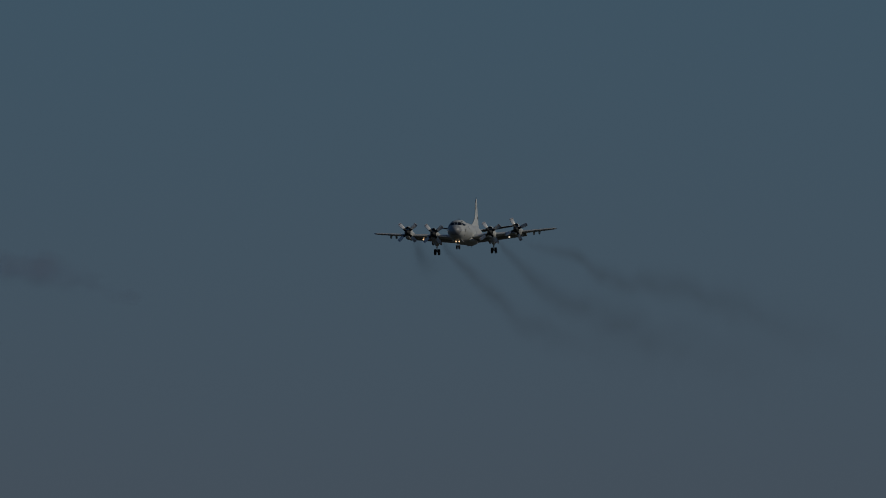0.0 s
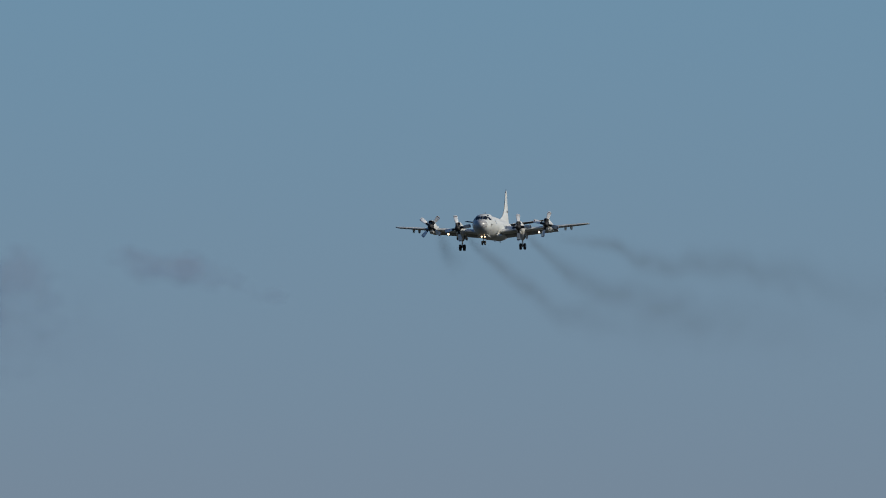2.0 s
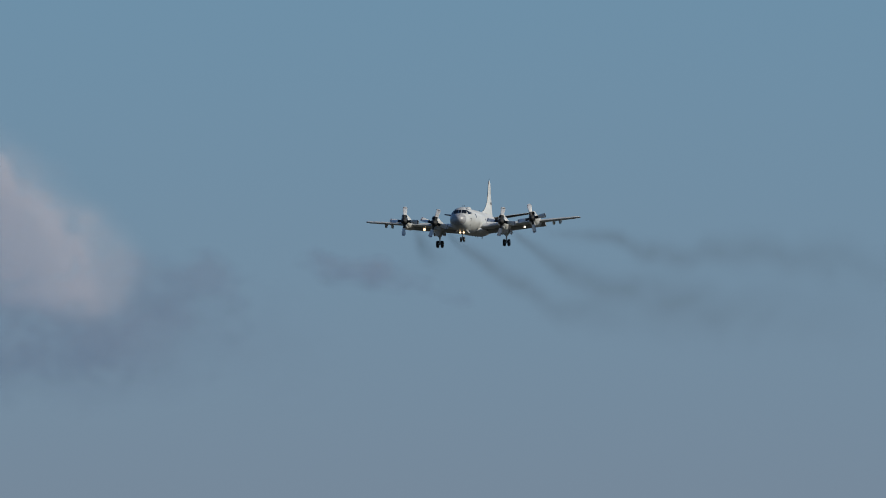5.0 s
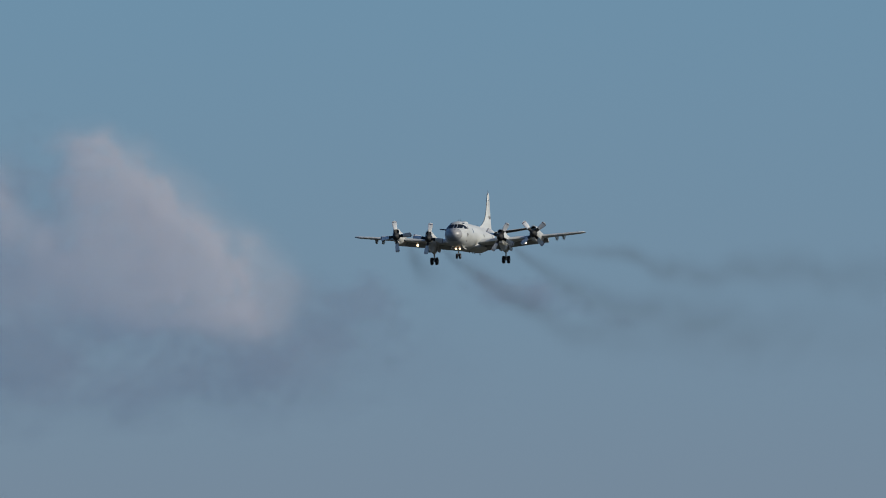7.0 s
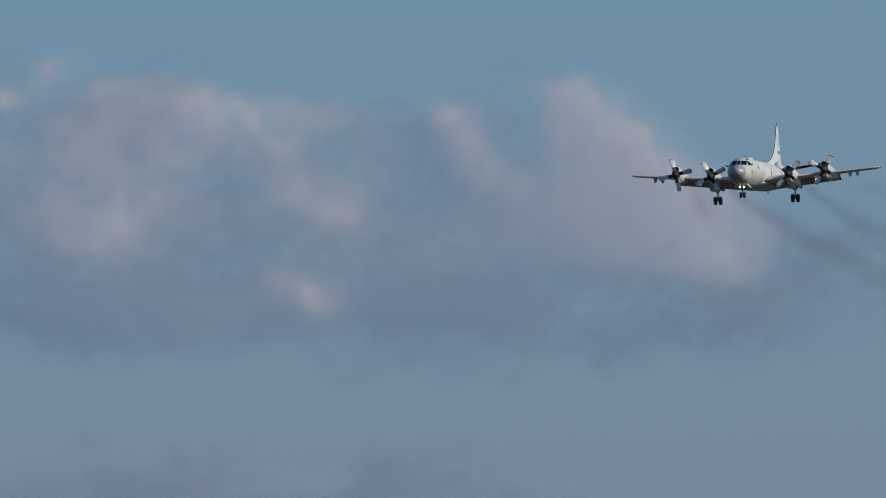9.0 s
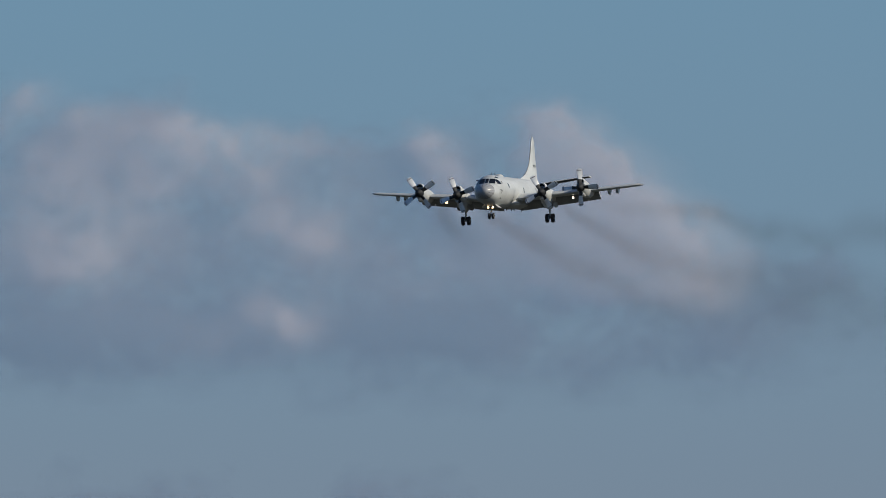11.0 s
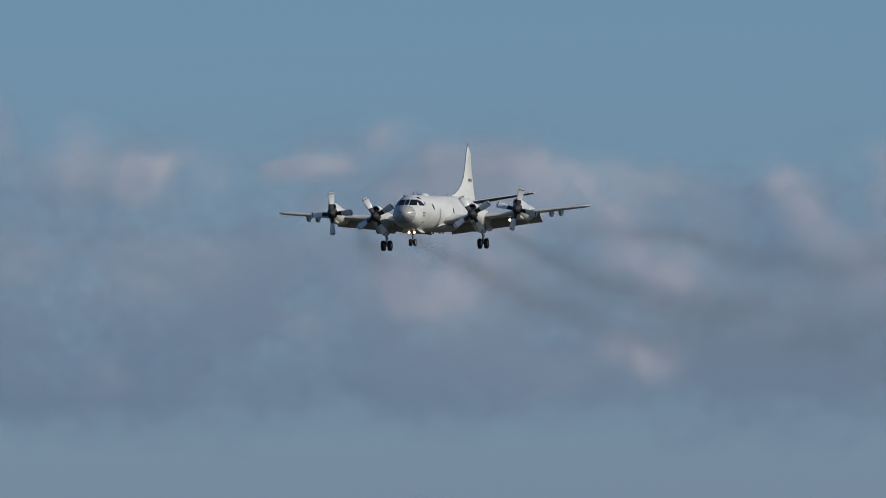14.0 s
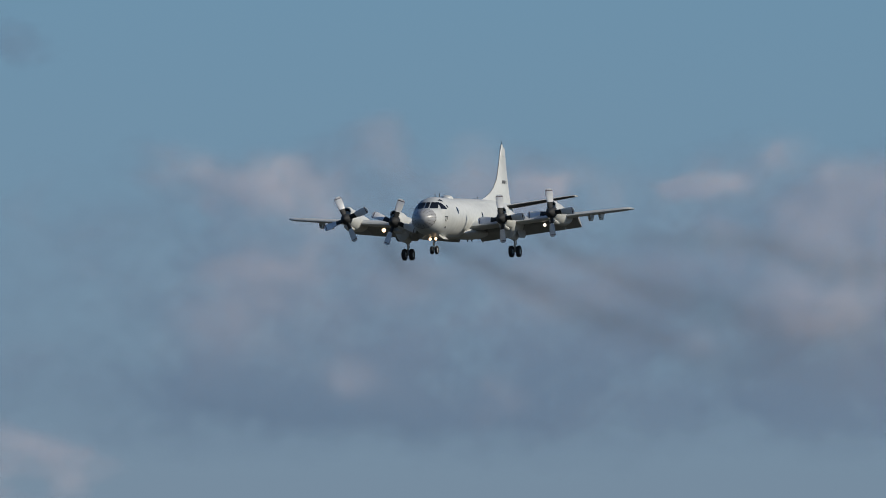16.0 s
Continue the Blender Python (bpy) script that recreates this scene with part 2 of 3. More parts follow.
def cloud(name, label, az, el, step, field, depth):
    """A puffed bank of vapour: thin shells of billows, one behind another, that fade out to nothing at the rim. field(u, v): thickness and density."""
    us, vs = np.arange(az[0], az[1] + step / 2, step), np.arange(el[0], el[1] + step / 2, step)
    u, v = np.meshgrid(us, vs)
    thick, dens = field(u, v)
    a, e = np.radians(u), np.radians(v)
    w, h = len(us), len(vs)
    idx = np.arange(w * h).reshape(h, w)
    quads = np.stack([idx[:-1, :-1], idx[:-1, 1:], idx[1:, 1:], idx[1:, :-1]], -1).reshape(-1, 4)
    d = dens.reshape(-1)
    quads = quads[d[quads].max(1) > 0.001]
    used = np.unique(quads)
    remap = np.zeros(w * h, int)
    remap[used] = np.arange(len(used))
    verts, faces = [], []
    for k in range(CLOUD_LAYERS):
        r = CLOUD_RANGE - depth * thick + LAYER_GAP * k
        co = np.stack([r * np.sin(a) * np.cos(e), r * np.cos(a) * np.cos(e), r * np.sin(e) + EYE.z], -1).reshape(-1, 3)
        verts.append(co[used])
        faces.append(remap[quads] + k * len(used))
    me = bpy.data.meshes.new(name)
    me.from_pydata(np.concatenate(verts).tolist(), [], np.concatenate(faces).tolist())
    at = me.attributes.new("vapour", "FLOAT", "POINT")
    at.data.foreach_set("value", np.tile(1 - (1 - d[used]) ** (1 / CLOUD_LAYERS), CLOUD_LAYERS).astype(np.float32))
    me.materials.append(CLOUD)
    me.shade_smooth()
    return tagged(new(name, me), label, "cloud", group="clouds")


bank_top = curve_through([-12, -9.6, -9.1, -8.6, -8.2, -7.6, -7.2, -6.6, -6.0, -5.4, -4.9, -4.5, -4.15, -3.9, -3.72, -3.52, -3.32, -3.12, -2.9, -2.65, -2.4, -2.1, -1.9],
                         [3.9, 3.95, 4.0, 4.15, 4.26, 4.28, 4.24, 4.20, 4.18, 4.2, 4.1, 4.08, 4.10, 4.12, 4.12, 4.12, 4.02, 3.80, 3.62, 3.50, 3.42, 3.36, 3.2])


# sunlit puffs of the three cumulus crowns: bearing, height, half-widths in degrees, fullness
TOWER_PUFFS = [(-3.57, 3.96, 0.15, 0.12, 1.5), (-3.42, 3.78, 0.20, 0.17, 1.0), (-3.24, 3.62, 0.21, 0.16, 0.95), (-3.03, 3.47, 0.20, 0.14, 0.62),
               (-3.57, 3.50, 0.30, 0.12, 0.65), (-4.14, 3.99, 0.10, 0.07, 1.0), (-4.00, 3.82, 0.12, 0.10, 1.0), (-3.80, 3.68, 0.16, 0.09, 1.0),
               (-4.20, 3.34, 0.26, 0.14, 0.3), (-3.31, 3.39, 0.37, 0.09, 0.5)]
MIDDLE_PUFFS = [(-4.98, 3.95, 0.26, 0.12, 0.7), (-5.14, 4.03, 0.14, 0.09, 0.3), (-5.68, 4.15, 0.14, 0.10, 0.6), (-5.37, 3.84, 0.26, 0.14, 0.3),
                (-4.58, 3.58, 0.12, 0.09, 0.55), (-4.67, 3.26, 0.16, 0.08, 0.65), (-4.95, 3.17, 0.30, 0.10, 0.35), (-4.77, 3.66, 0.16, 0.14, 0.25),
                (-5.60, 3.52, 0.21, 0.19, 0.62), (-5.82, 3.77, 0.19, 0.16, 0.35), (-6.11, 3.38, 0.13, 0.09, 0.45), (-6.04, 4.04, 0.10, 0.055, 1.2), (-6.21, 3.85, 0.12, 0.12, 0.3)]
WEST_PUFFS = [(-6.69, 4.05, 0.08, 0.05, 0.9), (-6.72, 3.93, 0.10, 0.04, 0.95), (-6.46, 4.00, 0.09, 0.08, 0.4),
              (-6.67, 3.51, 0.10, 0.06, 0.3), (-7.08, 4.09, 0.26, 0.13, 0.5), (-7.61, 4.12, 0.19, 0.06, 0.15), (-6.98, 3.18, 0.14, 0.09, 0.4),
              (-7.51, 3.23, 0.14, 0.08, 0.4), (-7.66, 3.97, 0.16, 0.09, 0.35), (-8.10, 4.10, 0.22, 0.09, 0.5), (-7.88, 4.00, 0.13, 0.08, 0.6),
              (-8.10, 3.41, 0.19, 0.17, 0.35), (-7.84, 3.76, 0.21, 0.14, 0.3)]


def drift(u, v):
    """The bank's own swirl: warped bearings, warped heights and billows."""
    wu = u + 0.15 * (fractal(u * 3.1, v * 3.1, 31, 3) - 0.5)
    wv = v + 0.12 * (fractal(u * 3.1 + 7, v * 3.1 + 3, 47, 3) - 0.5)
    return wu, wv, fractal(wu * 2.0, wv * 2.8, 5, 4, 0.45)


def bank_field(u, v):
    """The shaded body: a shelf of vapour that overhangs its flat base."""
    wu, wv, billow = drift(u, v)
    top = np.array([bank_top(x) for x in u[0]])[None, :]
    upper = ramp((top - wv) + 0.35 * (billow - 0.5), -0.05, 0.22)
    base = ramp(wv + 0.26 * (billow - 0.5), 2.86, 3.22)
    east = (1 - ramp(u, -3.0, -2.05) * 0.8) * (1 - ramp(u, -2.4, -1.8))
    west = 0.35 + 0.65 * ramp(wu + 1.2 * (billow - 0.5), -9.2, -7.8) * ramp(u, -11.5, -9.0)
    foot = np.exp(-((wv - 3.12) / 0.16) ** 2)
    mottle = fractal(wu * 4.2 + 5, wv * 5.6, 57, 4, 0.5)
    fine = fractal(wu * 12.0 + 2, wv * 15.0 + 4, 160, 4, 0.6)
    dens = upper * base * east * west * np.clip(0.82 + 1.0 * (billow - 0.5) + 1.2 * (mottle - 0.5) + 0.5 * (fine - 0.5) + 0.5 * foot, 0.1, 1.4)
    return BANK_SHELF * 7.85 * (v - 3.8), np.clip(dens * CLOUD_DENSITY, 0, 0.72)


def crown_field(puffs, west, east, fray_weight=1.4, edge=(0.05, 1.0)):
    """The sunlit puffs before the body, between two bearings, leaning back to face the sky."""
    def field(u, v):
        wu, wv, billow = drift(u, v)
        curl = fractal(u * 5.0 + 3, v * 6.0, 21, 4, 0.48)
        fray = fractal(u * 5.0, v * 6.0 + 9, 83, 4, 0.48)
        wu, wv = wu + 0.10 * (curl - 0.5), wv + 0.10 * (fray - 0.5)
        puff = sum(p * np.exp(-(((wu - x) / (1.35 * a)) ** 2 + ((wv - y) / (1.35 * b)) ** 2)) for x, y, a, b, p in puffs)
        gu, gv = u + 3.81, v - 3.86
        gap = 1 - 0.9 * np.exp(-((0.66 * gu + 0.75 * gv) / 0.085) ** 2 - ((0.75 * gu - 0.66 * gv) / 0.19) ** 2)
        top = np.array([bank_top(x) for x in u[0]])[None, :]
        veil = ramp(top - wv + 0.4 * (billow - 0.5), -0.03, 0.22) * ramp(wv, 3.2, 3.75) * ramp(wu + 1.2 * (billow - 0.5), -10.0, -7.6) * (1 - ramp(u, -3.6, -3.0)) * (0.3 + 0.7 * ramp(billow + 0.5 * (curl - 0.5), 0.3, 0.72))
        lump = puff * (0.95 + 1.0 * (billow - 0.5) + fray_weight * (curl - 0.5))
        body = ramp(lump, *edge)
        fine = fractal(wu * 13.0 + 2, wv * 15.0 + 8, 140, 4, 0.6)
        dens = gap * (body + 0.42 * veil * (1 - body)) * (1 + 1.05 * (fine - 0.5))
        dens = dens * ramp(u, west - 0.15, west + 0.15) * (1 - ramp(u, east - 0.15, east + 0.15)) * ramp(v, 2.82, 3.0) * (1 - ramp(v, 4.4, 4.58))
        swell = sum(p * min(1.0, b / 0.14) ** 1.5 * np.exp(-(((u - x) / (1.7 * a)) ** 2 + ((v - y) / (1.7 * b)) ** 2)) for x, y, a, b, p in puffs)
        return 28.0 + 1.5 * np.tanh(swell) - 7.8 * (v - 3.6), np.clip(dens * PUFF_DENSITY, 0, 0.72)
    return field


def wisp_field(cu, cv, wu, wv, seed, amount, lean=0.0, shelf=1.05, rough=2.0):
    """A ragged shelf of vapour; a positive shelf overhangs and shows its underside."""
    def field(u, v):
        n1 = fractal(u * 4.5, v * 7.0, seed, 4)
        n2 = fractal(u * 3 + 9, v * 4 + 2, seed + 20, 3)
        q = ((u - cu) / wu) ** 2 + ((v - cv - lean * (u - cu) + 1.6 * wv * (n2 - 0.5)) / wv) ** 2
        body = ramp(1.0 - q + rough * (n1 - 0.5), -0.1, 1.5)
        rim = ramp(1.0 - np.maximum(abs(u - cu) / (1.9 * wu), abs(v - cv) / (3.2 * wv)), 0.0, 0.35)
        return shelf * 7.85 * (v - cv), np.clip(body * rim * amount, 0, 0.7)
    return field


cloud("cloud_bank", "long soft blue-grey cumulus bank with a flat shaded base", (-12.0, -1.7), (2.5, 4.7), 0.016, bank_field, 10.0)
cloud("cloud", "pinkish-white sunlit cumulus tower with a shaded notch", (-4.6, -2.0), (2.8, 4.6), 0.011, crown_field(TOWER_PUFFS, -4.35, -2.3, 0.8, (0.10, 0.88)), 6.0)
cloud("cloud", "soft pinkish-grey cumulus puffs in the middle of the bank", (-6.5, -4.1), (2.8, 4.6), 0.011, crown_field(MIDDLE_PUFFS, -6.3, -4.35), 6.0)
cloud("cloud", "small bright scattered cumulus tufts on the bank's far end", (-10.3, -6.0), (2.8, 4.6), 0.012, crown_field(WEST_PUFFS, -9.8, -6.3), 6.0)
cloud("cloud", "small ragged blue-grey cloud low in clear sky", (-2.6, -0.9), (3.05, 3.8), 0.012, wisp_field(-1.70, 3.43, 0.36, 0.085, 63, 0.72, -0.18), 10.0)
cloud("cloud", "ragged blue-grey shreds beside the cumulus bank", (-3.3, -1.8), (2.7, 3.95), 0.015, wisp_field(-2.5, 3.30, 0.34, 0.19, 90, 0.48), 10.0)
cloud("cloud", "low flat slate-blue cloud layer", (-8.0, -2.2), (1.6, 3.2), 0.025, wisp_field(-5.0, 2.30, 1.7, 0.27, 120, 1.0, 0.0, 1.0, 0.12), 10.0)
cloud("cloud", "small pinkish sunlit cloud under the bank", (-10.2, -7.8), (2.2, 3.6), 0.02, wisp_field(-8.88, 2.86, 0.50, 0.18, 150, 0.75, 0.0, -0.6), 10.0)
cloud("cloud", "faint dark shred of cloud high in the blue", (-9.8, -8.1), (4.2, 5.2), 0.02, wisp_field(-8.98, 4.70, 0.30, 0.12, 180, 0.5, -0.25), 10.0)

# ---- the aircraft: x to port, y aft from the reference point, z up from the fuselage axis ----
REF = 13.0                                # the reference point lies 13 m behind the nose
aircraft = tagged(new("airplane"), "light grey four-engined turboprop patrol aircraft, wheels and flaps down", "airplane")
aircraft.empty_display_size = 3

STATIONS = [0.0, 0.06, 0.2, 0.45, 0.8, 1.25, 1.75, 2.1, 2.45, 2.85, 3.3, 3.9, 4.8, 6.0, 19.5, 22.0, 25.0, 28.0, 30.2]
fuse_top = curve_through(STATIONS, [-0.28, -0.05, 0.14, 0.32, 0.46, 0.58, 0.68, 0.80, 1.06, 1.36, 1.57, 1.68, 1.72, 1.725, 1.725, 1.72, 1.66, 1.50, 1.25])
fuse_bot = curve_through(STATIONS, [-0.30, -0.52, -0.72, -0.93, -1.13, -1.30, -1.44, -1.51, -1.56, -1.61, -1.65, -1.69, -1.72, -1.725, -1.725, -1.50, -0.80, 0.10, 0.66])
fuse_wid = curve_through(STATIONS, [0.005, 0.25, 0.46, 0.70, 0.92, 1.12, 1.28, 1.37, 1.45, 1.52, 1.58, 1.64, 1.70, 1.725, 1.725, 1.62, 1.30, 0.80, 0.32])


def along(curve, rise=0.022):
    """The body behind the flight deck climbs against the wing chord, which is set at an angle to it."""
    return lambda y: curve(y) + rise * max(0.0, y - 6.0)


fuse_top, fuse_bot = along(fuse_top), along(fuse_bot)


def fuse_ring(y, k=72, grow=0.0):
    t, b, w = fuse_top(y) + grow, fuse_bot(y) - grow, fuse_wid(y) + grow
    c, h = (t + b) / 2, (t - b) / 2
    return [(w * math.sin(a), y - REF, c + h * math.cos(a)) for a in (2 * math.pi * i / k for i in range(k))]


def skin_front(x, z, off=0.022):
    """The point of the nose at x, z, met from ahead."""
    lo, hi = 0.0, 6.0
    for _ in range(30):
        y = (lo + hi) / 2
        t, b, w = fuse_top(y), fuse_bot(y), fuse_wid(y)
        inside = (x / w) ** 2 + ((z - (t + b) / 2) / ((t - b) / 2)) ** 2 < 1
        lo, hi = (lo, y) if inside else (y, hi)
    return Vector((x * (1 + 0.6 * off), hi - off - REF, z + 0.7 * off))


def skin_side(y, z, side, off=0.022):
    t, b, w = fuse_top(y), fuse_bot(y), fuse_wid(y)
    s = max(0.0, 1 - ((z - (t + b) / 2) / ((t - b) / 2)) ** 2)
    return Vector((side * (w * math.sqrt(s) + off), y - REF, z))


def patch(fn, corners, nx=6, nz=5):
    """A pane that follows the skin: corners bottom-left, bottom-right, top-right, top-left in the skin's own two axes."""
    b = bmesh.new()
    (ax, az), (bx, bz), (cx, cz), (dx, dz) = corners
    rows = []
    for j in range(nz + 1):
        q = j / nz
        row = []
        for i in range(nx + 1):
            p = i / nx
            x = (ax * (1 - p) + bx * p) * (1 - q) + (dx * (1 - p) + cx * p) * q
            z = (az * (1 - p) + bz * p) * (1 - q) + (dz * (1 - p) + cz * p) * q
            row.append(b.verts.new(fn(x, z)))
        rows.append(row)
    for r0, r1 in zip(rows, rows[1:]):
        for i in range(nx):
            b.faces.new((r0[i], r0[i + 1], r1[i + 1], r1[i]))
    return b


def disc_patch(fn, cx, cz, rx, rz, k=18):
    b = bmesh.new()
    mid = b.verts.new(fn(cx, cz))
    rim = [b.verts.new(fn(cx + rx * math.cos(a), cz + rz * math.sin(a))) for a in (2 * math.pi * i / k for i in range(k))]
    for i in range(k):
        b.faces.new((mid, rim[i], rim[(i + 1) % k]))
    return b


SEAM, SEAM_TILT = 1.02, 0.36       # the radome's seam leans back at the top


def slant_ring(share, y0, tilt, grow=0.0, k=72):
    """A ring of the body in a plane that leans back at the top; share draws it towards the nose tip."""
    out = []
    for i in range(k):
        a = 2 * math.pi * i / k
        y = max(0.0, share * (y0 + tilt * math.cos(a)))
        t, b, w = fuse_top(y) + grow, fuse_bot(y) - grow, fuse_wid(y) + grow
        out.append((w * math.sin(a), y - REF, (t + b) / 2 + (t - b) / 2 * math.cos(a)))
    return out


rings = []
for i in range(60):
    y = SEAM + 0.02 + i * (6.0 - SEAM) / 60
    rings.append(slant_ring(1.0, y, SEAM_TILT * max(0.0, 1 - (y - SEAM) / 1.3)))
part("fuselage", loft(rings + [fuse_ring(6.0 + i) for i in range(25)] + [fuse_ring(30.2)]), PAINT, aircraft, "light grey painted round fuselage")
radome = part("radome", loft([slant_ring(q, SEAM, SEAM_TILT) for q in (0.0, 0.02, 0.06, 0.12, 0.2, 0.3, 0.42, 0.56, 0.7, 0.85, 1.0)]), RADOME, aircraft, "smooth grey nose radome with radial strips")
for i in range(16):
    a = 2 * math.pi * (i + 0.5) / 16
    strip = []
    for q in (0.26, 0.4, 0.55, 0.7, 0.85, 0.98):
        y = q * (SEAM + SEAM_TILT * math.cos(a))
        t, bo, w = fuse_top(y) + 0.008, fuse_bot(y) - 0.008, fuse_wid(y) + 0.008
        strip.append([(w * math.sin(r), y - REF, (t + bo) / 2 + (t - bo) / 2 * math.cos(r)) for r in (a - 0.013 / w, a + 0.013 / w)])
    part("strip", loft(strip, caps=False, closed=False), LINE, radome)
part("seam", loft([slant_ring(1.0, SEAM - 0.01, SEAM_TILT, 0.006), slant_ring(1.0, SEAM + 0.03, SEAM_TILT, 0.006)], caps=False), LINE, radome)

# flight deck panes
for s in (1, -1):
    part("windscreen_pane", patch(skin_front, [(s * 0.26, 0.66), (s * 0.90, 0.66), (s * 0.83, 1.19), (s * 0.26, 1.21)]), GLASS, aircraft)
    part("windscreen_pane", patch(lambda y, z: skin_side(y, z, s), [(2.50, 0.63), (3.26, 0.61), (3.04, 1.14), (2.78, 1.17)]), GLASS, aircraft)
    part("eyebrow_window", patch(lambda x, z: skin_front(x, z), [(s * 0.66, 1.36), (s * 1.02, 1.26), (s * 0.86, 1.40), (s * 0.70, 1.48)], 4, 3), GLASS, aircraft)
    part("side_window", disc_patch(lambda y, z: skin_side(y, z, s), 3.55, 0.86, 0.11, 0.14), GLASS, aircraft)
    part("side_window", disc_patch(lambda y, z: skin_side(y, z, s), 6.1, 0.60, 0.24, 0.30), GLASS, aircraft)
    part("side_window", disc_patch(lambda y, z: skin_side(y, z, s), 14.1, 0.42, 0.2, 0.32), GLASS, aircraft)
    part("vent", patch(lambda y, z: skin_side(y, z, s), [(2.9, -1.02), (3.2, -1.02), (3.05, -0.88), (2.85, -0.86)], 2, 2), HOLE_SHADE, aircraft)
part("windscreen_pane", patch(skin_front, [(-0.17, 0.67), (0.17, 0.67), (0.17, 1.21), (-0.17, 1.21)]), GLASS, aircraft)
door = patch(lambda y, z: skin_side(y, z, 1, 0.009), [(20.9, -0.75), (21.9, -0.72), (21.9, 1.05), (20.9, 1.05)], 5, 10)
part("cabin_door", door, UNDER, aircraft)

# painted nose number, read on both sides of the nose
for s in (1, -1):
    tx = bpy.data.curves.new("number", "FONT")
    tx.body, tx.size, tx.align_x, tx.align_y = "77", 0.58, "CENTER", "CENTER"
    tx.offset = 0.022
    to = new("number", tx)
    me = bpy.data.meshes.new_from_object(to.evaluated_get(bpy.context.evaluated_depsgraph_get()))
    bpy.data.objects.remove(to)
    b = bmesh.new()
    b.from_mesh(me)
    bmesh.ops.triangulate(b, faces=b.faces)
    bmesh.ops.subdivide_edges(b, edges=b.edges, cuts=2)
    for vert in b.verts:
        vert.co = skin_side(2.75 + s * vert.co.x, -0.24 + vert.co.y, s, 0.014)
    part("number", b, MARK, aircraft, "dark grey painted nose number", smooth=False)

# magnetic boom and tail cone
part("tail_boom", tube([(0, y - REF, 0.95) for y in (30.1, 30.6, 32, 34.8, 35.4, 35.6)], [0.34, 0.27, 0.20, 0.17, 0.12, 0.02], 16), PAINT, aircraft)

# wings
def wing_z(x):
    return -0.75 + 0.085 * abs(x)


def wing_lead(x):
    return 10.45 + (12.45 - 10.45) * abs(x) / 15.0 - REF


def wing_chord(x):
    return 5.9 - (5.9 - 2.25) * abs(x) / 15.0


FLAPS = []                               # flap, a point of its hinge, the hinge's direction
for s in (1, -1):
    spans = [0.6, 1.7, 3.0, 4.7, 6.5, 8.2, 9.8, 10.95]
    inner = loft([aerofoil(s * x, wing_lead(x), wing_chord(x), wing_z(x), 1.25 - 0.025 * x, cut=0.80) for x in spans])
    part("wing", inner, PAINT, aircraft)
    outer_sp = [10.95, 12.0, 13.4, 14.5]
    outer = [aerofoil(s * x, wing_lead(x), wing_chord(x), wing_z(x), cut=0.76) for x in outer_sp]
    tip = [(x, wing_lead(x) + d, c, wing_z(x) + 0.02) for x, d, c in ((14.95, 0.12, 2.0), (15.12, 0.34, 1.5), (15.19, 0.65, 0.8))]
    outer += [aerofoil(s * x, l, c, z, thick=t) for (x, l, c, z), t in zip(tip, (0.9, 0.6, 0.2))]
    part("wing_tip", loft(outer), PAINT, aircraft)
    part("aileron", loft([[(s * x, wing_lead(x) + wing_chord(x) * q, wing_z(x) + h * wing_chord(x)) for q, h in ((0.765, 0.038), (0.88, 0.022), (1.0, 0.003), (1.0, -0.003), (0.88, -0.012), (0.765, -0.022))]
                          for x in (11.0, 12.5, 14.45)]), PAINT, aircraft)
    # flaps, run out behind the wing and drooped
    for x0, x1 in ((1.0, 4.3), (4.34, 8.6), (8.64, 10.05)):
        ends = [Vector((s * x, wing_lead(x) + 0.77 * wing_chord(x), wing_z(x) - 0.03 - 0.03 * wing_chord(x))) for x in (x0, x1)]
        rings = []
        for x in (x0, (x0 + x1) / 2, x1):
            c = wing_chord(x)
            fc = 1.0 + 0.1 * c
            y0, z0 = wing_lead(x) + 0.77 * c, wing_z(x) - 0.03 - 0.03 * c
            ca, sa = math.cos(radians(30)), math.sin(radians(30))
            rings.append([(s * x, y0 + q * fc * ca + h * fc * sa, z0 - q * fc * sa + h * fc * ca)
                          for q, h in ((1.12, 0.01), (0.7, 0.09), (0.35, 0.17), (0.1, 0.15), (0, 0.02), (0.1, -0.06), (0.35, -0.07), (0.7, -0.04), (1.12, -0.01))])
        # shade under the drooped flaps is put into this darker grey
        FLAPS.append((part("flap", loft(rings), UNDER, aircraft), ends[0], s * (ends[1] - ends[0])))
    # bare outer wing pylons
    for x in (11.45, 12.35):
        z = wing_z(x) - 0.05 * wing_chord(x)
        l = wing_lead(x) + 0.22 * wing_chord(x)
        side = [(0, l, z + 0.12), (0, l + 1.5, z + 0.12), (0, l + 1.35, z - 0.22), (0, l + 0.95, z - 0.36), (0, l + 0.35, z - 0.36), (0, l + 0.08, z - 0.18)]
        pylon = part("pylon", slab([(s * x, y, zz) for _, y, zz in side], 0.22, bevel=0.02), PAINT, aircraft)
        rail = [(l + 0.2, z - 0.33), (l + 1.15, z - 0.33), (l + 1.2, z - 0.40), (l + 1.1, z - 0.46), (l + 0.25, z - 0.46), (l + 0.14, z - 0.40)]
        part("launch_rail", slab([(s * x, y, zz) for y, zz in rail], 0.18, bevel=0.02), PAINT, pylon)
